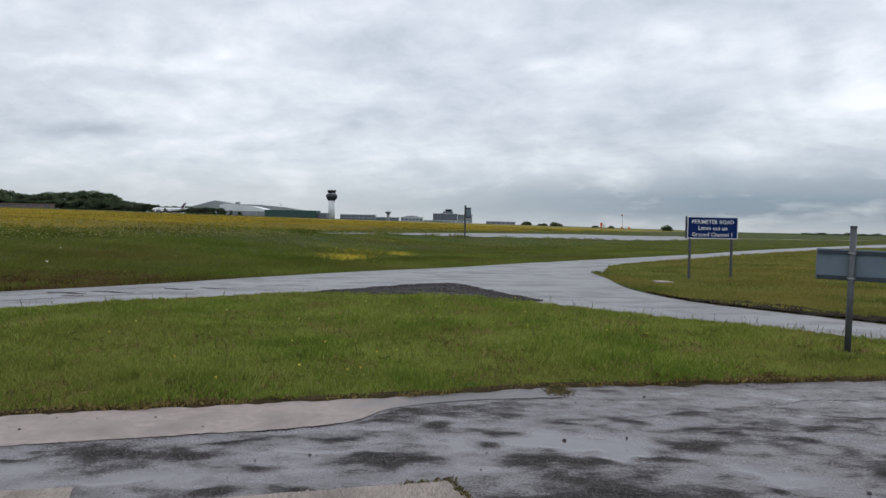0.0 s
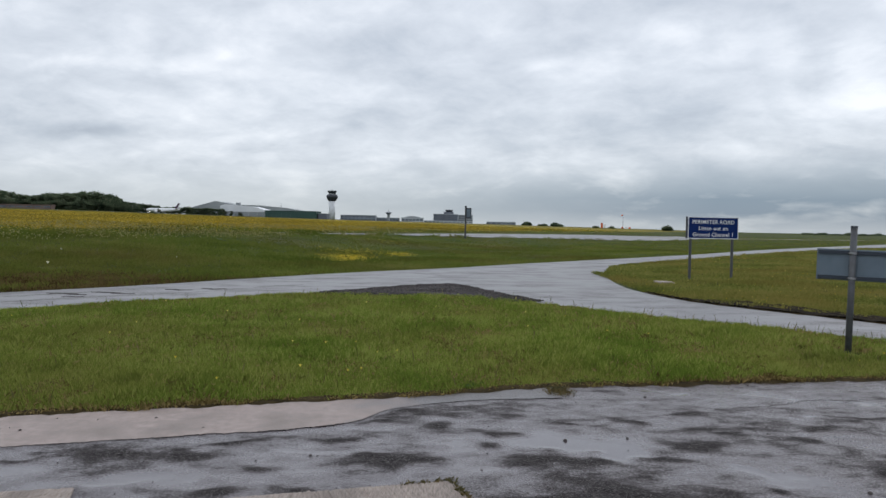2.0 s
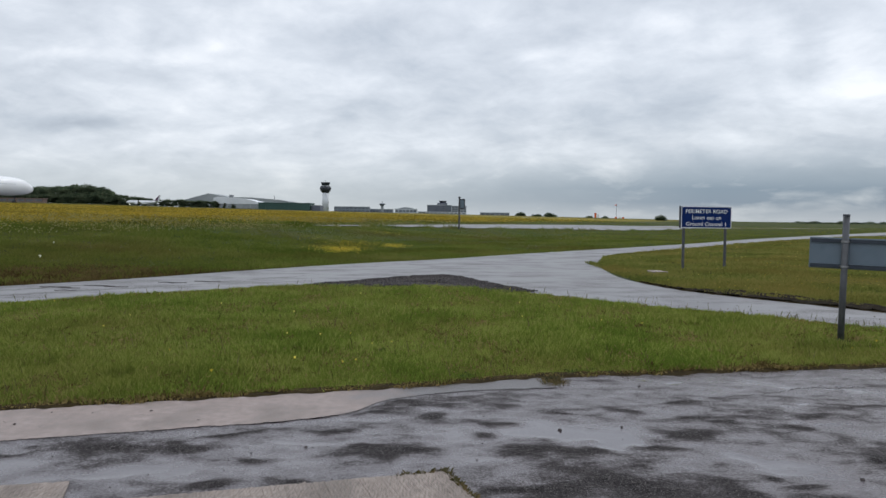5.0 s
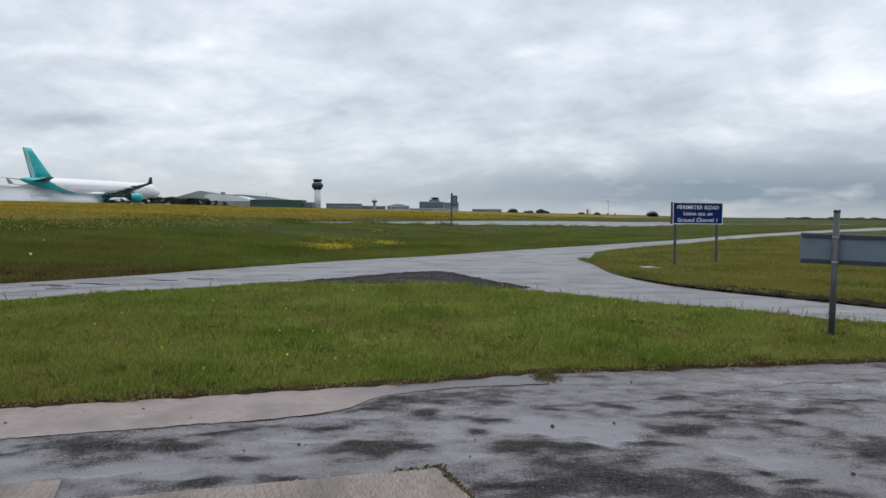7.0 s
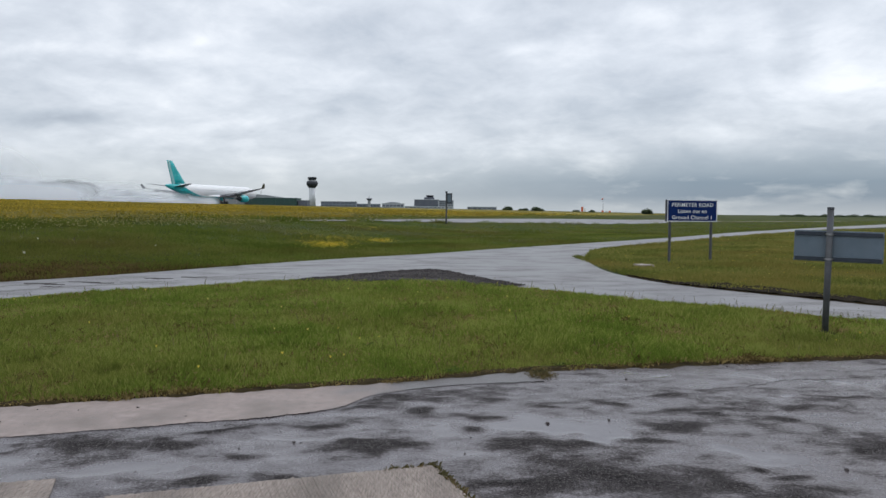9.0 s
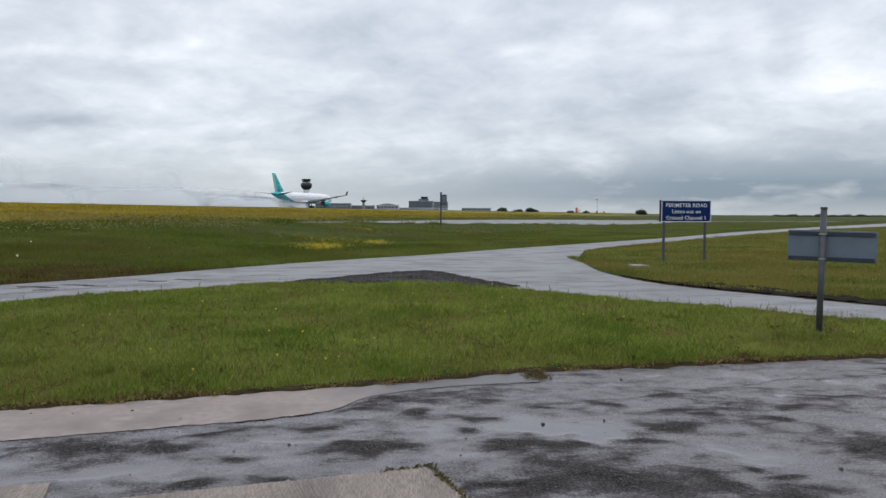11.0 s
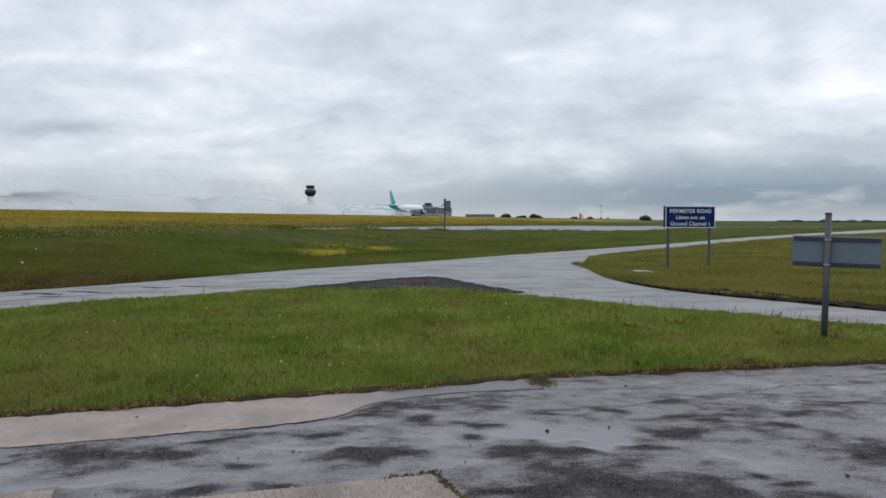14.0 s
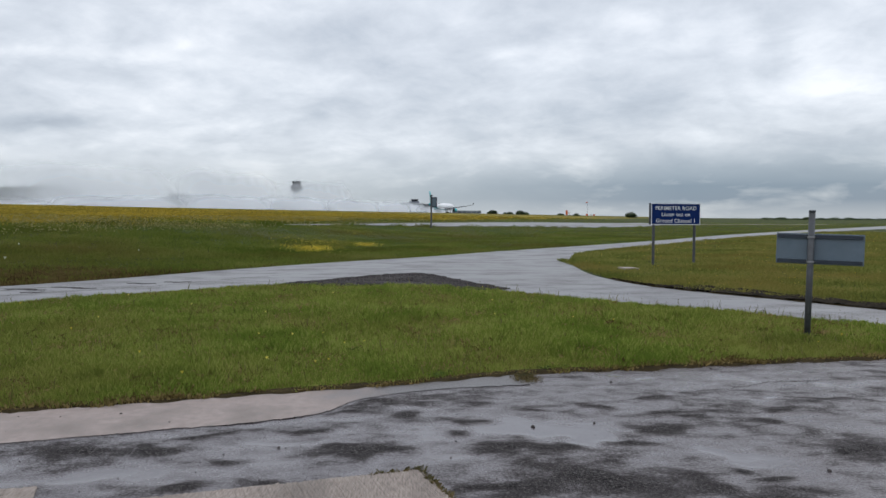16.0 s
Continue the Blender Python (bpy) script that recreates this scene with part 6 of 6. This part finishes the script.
# ---- far airfield markers ----
def far_marks():
    v, f = [], []
    x = np.linspace(40, 104, 60)
    y = np.interp(x, [40, 61, 66, 80, 95, 104], [171, 182, 185, 193, 201, 206])
    strip(np.stack([x, y + 4 + 1.5 * np.sin(x * 0.4)], 1), np.stack([x, y - 3 + np.sin(x * 0.7)], 1), 2, 0.05, v, f)
    tagged(ob_of("far_track", v, f, TRACK), "pale worn track across the far field", "track", kind="structure")
    o = part("inset_marker", block(-0.22, 0.22, -0.3, 0.3, -0.05, 0.03, bev=0.02), BRUSHED, None)
    o.matrix_basis = pose(6.2, 24.6, 0.02, 0, 0, 10)
    tagged(o, "small pale concrete marker sunk in grass", "marker")
    for az, d, h, mat in ((0.1735, 620, 7.0, ORANGE), (0.1765, 620, 5.5, SIGN_WHITE), (0.199, 640, 3.2, ORANGE), (0.204, 640, 2.8, SIGN_WHITE), (0.208, 640, 3.0, ORANGE)):
        z = float(height(az * d, d))
        s = thing("marker_board", pose(az * d, d, z), "small upright airfield marker board", "marker", "airfield markers")
        part("board", block(-0.8, 0.8, -0.1, 0.1, 0.6, h * 0.62, bev=0.05), mat, s)
        part("leg", block(-0.7, -0.5, -0.1, 0.1, -0.3, 0.6), GALV, s)
        part("leg", block(0.5, 0.7, -0.1, 0.1, -0.3, 0.6), GALV, s)
    az, d = 0.1995, 660
    s = thing("wind_mast", pose(az * d, d, float(height(az * d, d))), "thin mast with a small pale windsock", "mast")
    part("mast", tube(bmesh.new(), (0, 0, -0.5), (0, 0, 12.0), 0.14, 0.08, seg=6), GALV, s)
    part("windsock", tube(bmesh.new(), (0, 0, 11.6), (-1.4, 0, 11.2), 0.55, 0.3, seg=8), ORANGE, s)


far_marks()


# ---- spray thrown up from the wet runway ----
def spray_material(name, density, fade):
    """Thin drifting water: lit from above, fading towards its uneven edges."""
    mt = bpy.data.materials.new(name)
    mt.use_nodes = True
    n, l = nodes_of(mt.node_tree)
    n.clear()
    out = n.new("ShaderNodeOutputMaterial")
    tc = n.new("ShaderNodeTexCoord")
    info = n.new("ShaderNodeObjectInfo")
    sep = n.new("ShaderNodeSeparateXYZ")
    l.new(tc.outputs["Generated"], sep.inputs[0])

    def m(op, a, c=None, d=None, clamp=False):
        k = n.new("ShaderNodeMath")
        k.operation, k.use_clamp = op, clamp
        for i, v in enumerate((a, c, d)):
            if v is None:
                continue
            if isinstance(v, (int, float)):
                k.inputs[i].default_value = v
            else:
                l.new(v, k.inputs[i])
        return k.outputs[0]

    shift = n.new("ShaderNodeVectorMath")
    shift.operation = "MULTIPLY_ADD"
    rv = n.new("ShaderNodeCombineXYZ")
    l.new(info.outputs["Random"], rv.inputs[0]), l.new(info.outputs["Random"], rv.inputs[2])
    l.new(rv.outputs[0], shift.inputs[0])
    shift.inputs[1].default_value = (300, 300, 300)
    l.new(tc.outputs["Object"], shift.inputs[2])
    t = n.new("ShaderNodeTexNoise")
    t.inputs["Scale"].default_value, t.inputs["Detail"].default_value = 0.05, 1.5
    l.new(shift.outputs[0], t.inputs["Vector"])

    def span(s, a, c, d, e):
        r = n.new("ShaderNodeMapRange")
        r.interpolation_type = "SMOOTHERSTEP"
        for i, v in ((1, a), (2, c), (3, d), (4, e)):
            r.inputs[i].default_value = v
        l.new(s, r.inputs[0])
        return r.outputs[0]

    ends = m("MULTIPLY", span(sep.outputs[1], 0.0, 0.36, 0, 1), span(sep.outputs[1], 0.64, 1.0, 1, 0))
    ragged = m("MULTIPLY_ADD", m("SUBTRACT", t.outputs["Fac"], 0.5), 0.45, sep.outputs[2])
    up = span(ragged, fade[0], fade[1], 1, 0)
    lid = span(sep.outputs[2], 0.5, 0.96, 1, 0)
    a = m("MULTIPLY", m("MULTIPLY", ends, m("MULTIPLY", up, lid)), density)
    d1, d2 = n.new("ShaderNodeBsdfDiffuse"), n.new("ShaderNodeBsdfTranslucent")
    for d, z in ((d1, 1.0), (d2, -1.0)):
        d.inputs["Color"].default_value = (0.75, 0.77, 0.785, 1)
        nm = n.new("ShaderNodeCombineXYZ")
        nm.inputs[2].default_value = z
        l.new(nm.outputs[0], d.inputs["Normal"])
    add = n.new("ShaderNodeAddShader")
    l.new(d1.outputs[0], add.inputs[0]), l.new(d2.outputs[0], add.inputs[1])
    tr = n.new("ShaderNodeBsdfTransparent")
    mix = n.new("ShaderNodeMixShader")
    l.new(a, mix.inputs[0])
    l.new(tr.outputs[0], mix.inputs[1]), l.new(add.outputs[0], mix.inputs[2])
    l.new(mix.outputs[0], out.inputs[0])
    return mt


SPRAY = spray_material("spray", 0.95, (0.2, 1.0))
MIST = spray_material("spray_mist", 0.87, (0.15, 0.95))
CLOUDS = []


def spray_sheet(name, length, hgt, bow, mat):
    """A bowed, billowing veil standing along the runway."""
    nx, nz = 16, 6
    v, f = [], []
    for i in range(nx + 1):
        t = -1 + 2 * i / nx
        for j in range(nz + 1):
            q = j / nz
            v.append((bow * (1 - t * t) * (1 - 0.6 * q) - bow * 0.5 + 0.5 * math.sin(5 * t + 3 * q), t * length / 2, q * hgt))
    for i in range(nx):
        for j in range(nz):
            a = i * (nz + 1) + j
            f.append((a, a + nz + 1, a + nz + 2, a + 1))
    me = bpy.data.meshes.new(name)
    me.from_pydata(v, [], f)
    me.polygons.foreach_set("use_smooth", [True] * len(f))
    me.materials.append(mat)
    return me


def make_spray():
    rng = np.random.default_rng(77)
    low, tall = spray_sheet("spray_low", 96, 10, 4, SPRAY), spray_sheet("spray_tall", 130, 25, 7, MIST)
    for step, me, hgt, lateral, label in ((64, low, 10, 4, "low white veil of spray over the runway"), (86, tall, 25, -9, "tall drifting cloud of runway spray")):
        for s in np.arange(60, 740, step):
            o = new("spray_cloud", me)
            tagged(o, label, "spray", "clouds of spray")
            CLOUDS.append((o, float(s) + rng.random() * 5, lateral + 3 * rng.random(), hgt))
    # the dense plume that follows the wheels
    plume = thing("wheel_spray", Matrix(), "dense white plume of water behind the airliner's wheels", "spray")
    for length, hgt, back, side in ((46, 4.6, 52, 5.6), (70, 7.0, 78, 4.6), (110, 11.0, 118, 2.0)):
        o = new("veil", spray_sheet("veil", length, hgt, 2, SPRAY))
        o.parent = plume
        o.matrix_basis = pose(side, -back, -0.2)
    return plume


PLUME = make_spray()


# ---- what moves ----
def on_runway(s):
    p = Vector((RUN_X0, 0, RUN_Z)) + RUN * s
    return pose(p.x, p.y, p.z + 0.02, 0, 0, -math.degrees(PSI))


ROLL = [(0.0, 133.0), (2.0, 178.0), (4.2, 236.0), (5.3, 268.0), (6.5, 305.5), (7.0, 321.8), (8.0, 356.0), (9.0, 392.5), (10.2, 441.0), (11.5, 497.5), (13.0, 567.0), (14.5, 644.0), (16.0, 725.0)]


def passing(s):
    """When the main wheels reach the station s of the runway."""
    return float(np.interp(s + 34, [r[1] for r in ROLL], [r[0] for r in ROLL]))


def spray_rows(s, lateral, hgt):
    """Lies below the runway until the wheels pass, then lifts and drifts."""
    p = Vector((RUN_X0, 0, RUN_Z)) + RUN * s + SIDE * lateral
    t0 = (s + 34 - ROLL[0][1]) / 22.0 if s + 34 < ROLL[0][1] else passing(s)
    tall = hgt > 12
    rise = 2.7 if tall else 1.7
    rows = []
    for t in np.arange(0.0, 16.01, 0.5):
        a = min(max((t - t0 - (0.9 if tall else 0.35)) / rise, 0), 1)
        a = 1 - (1 - a) ** 1.6
        late = max(t - t0, 0)
        z = p.z - (1 - a) * (hgt + 0.6) + (0.12 * late - 0.9 * max(late - 6, 0) if tall else -1.0 * max(late - 5.5, 0)) - 0.3
        q = p - RUN * (0.8 * late * a)
        rows.append((float(t), pose(q.x, q.y, z, 0, 0, -math.degrees(PSI))))
    return rows


def motions():
    walk(JET, [(t, on_runway(s)) for t, s in ROLL])
    walk(PLUME, [(t, on_runway(s)) for t, s in ROLL])
    d = 800
    walk(SMALL, [(t, pose(az * d, d, float(height(az * d, d)) - 0.018, 0, 0, 80)) for t, az in ((0.0, -0.391), (1.5, -0.397), (3.5, -0.4075), (6.5, -0.4225), (11.0, -0.447), (16.0, -0.4755))])
    for o, s, lateral, hgt in CLOUDS:
        walk(o, spray_rows(s, lateral, hgt))


motions()
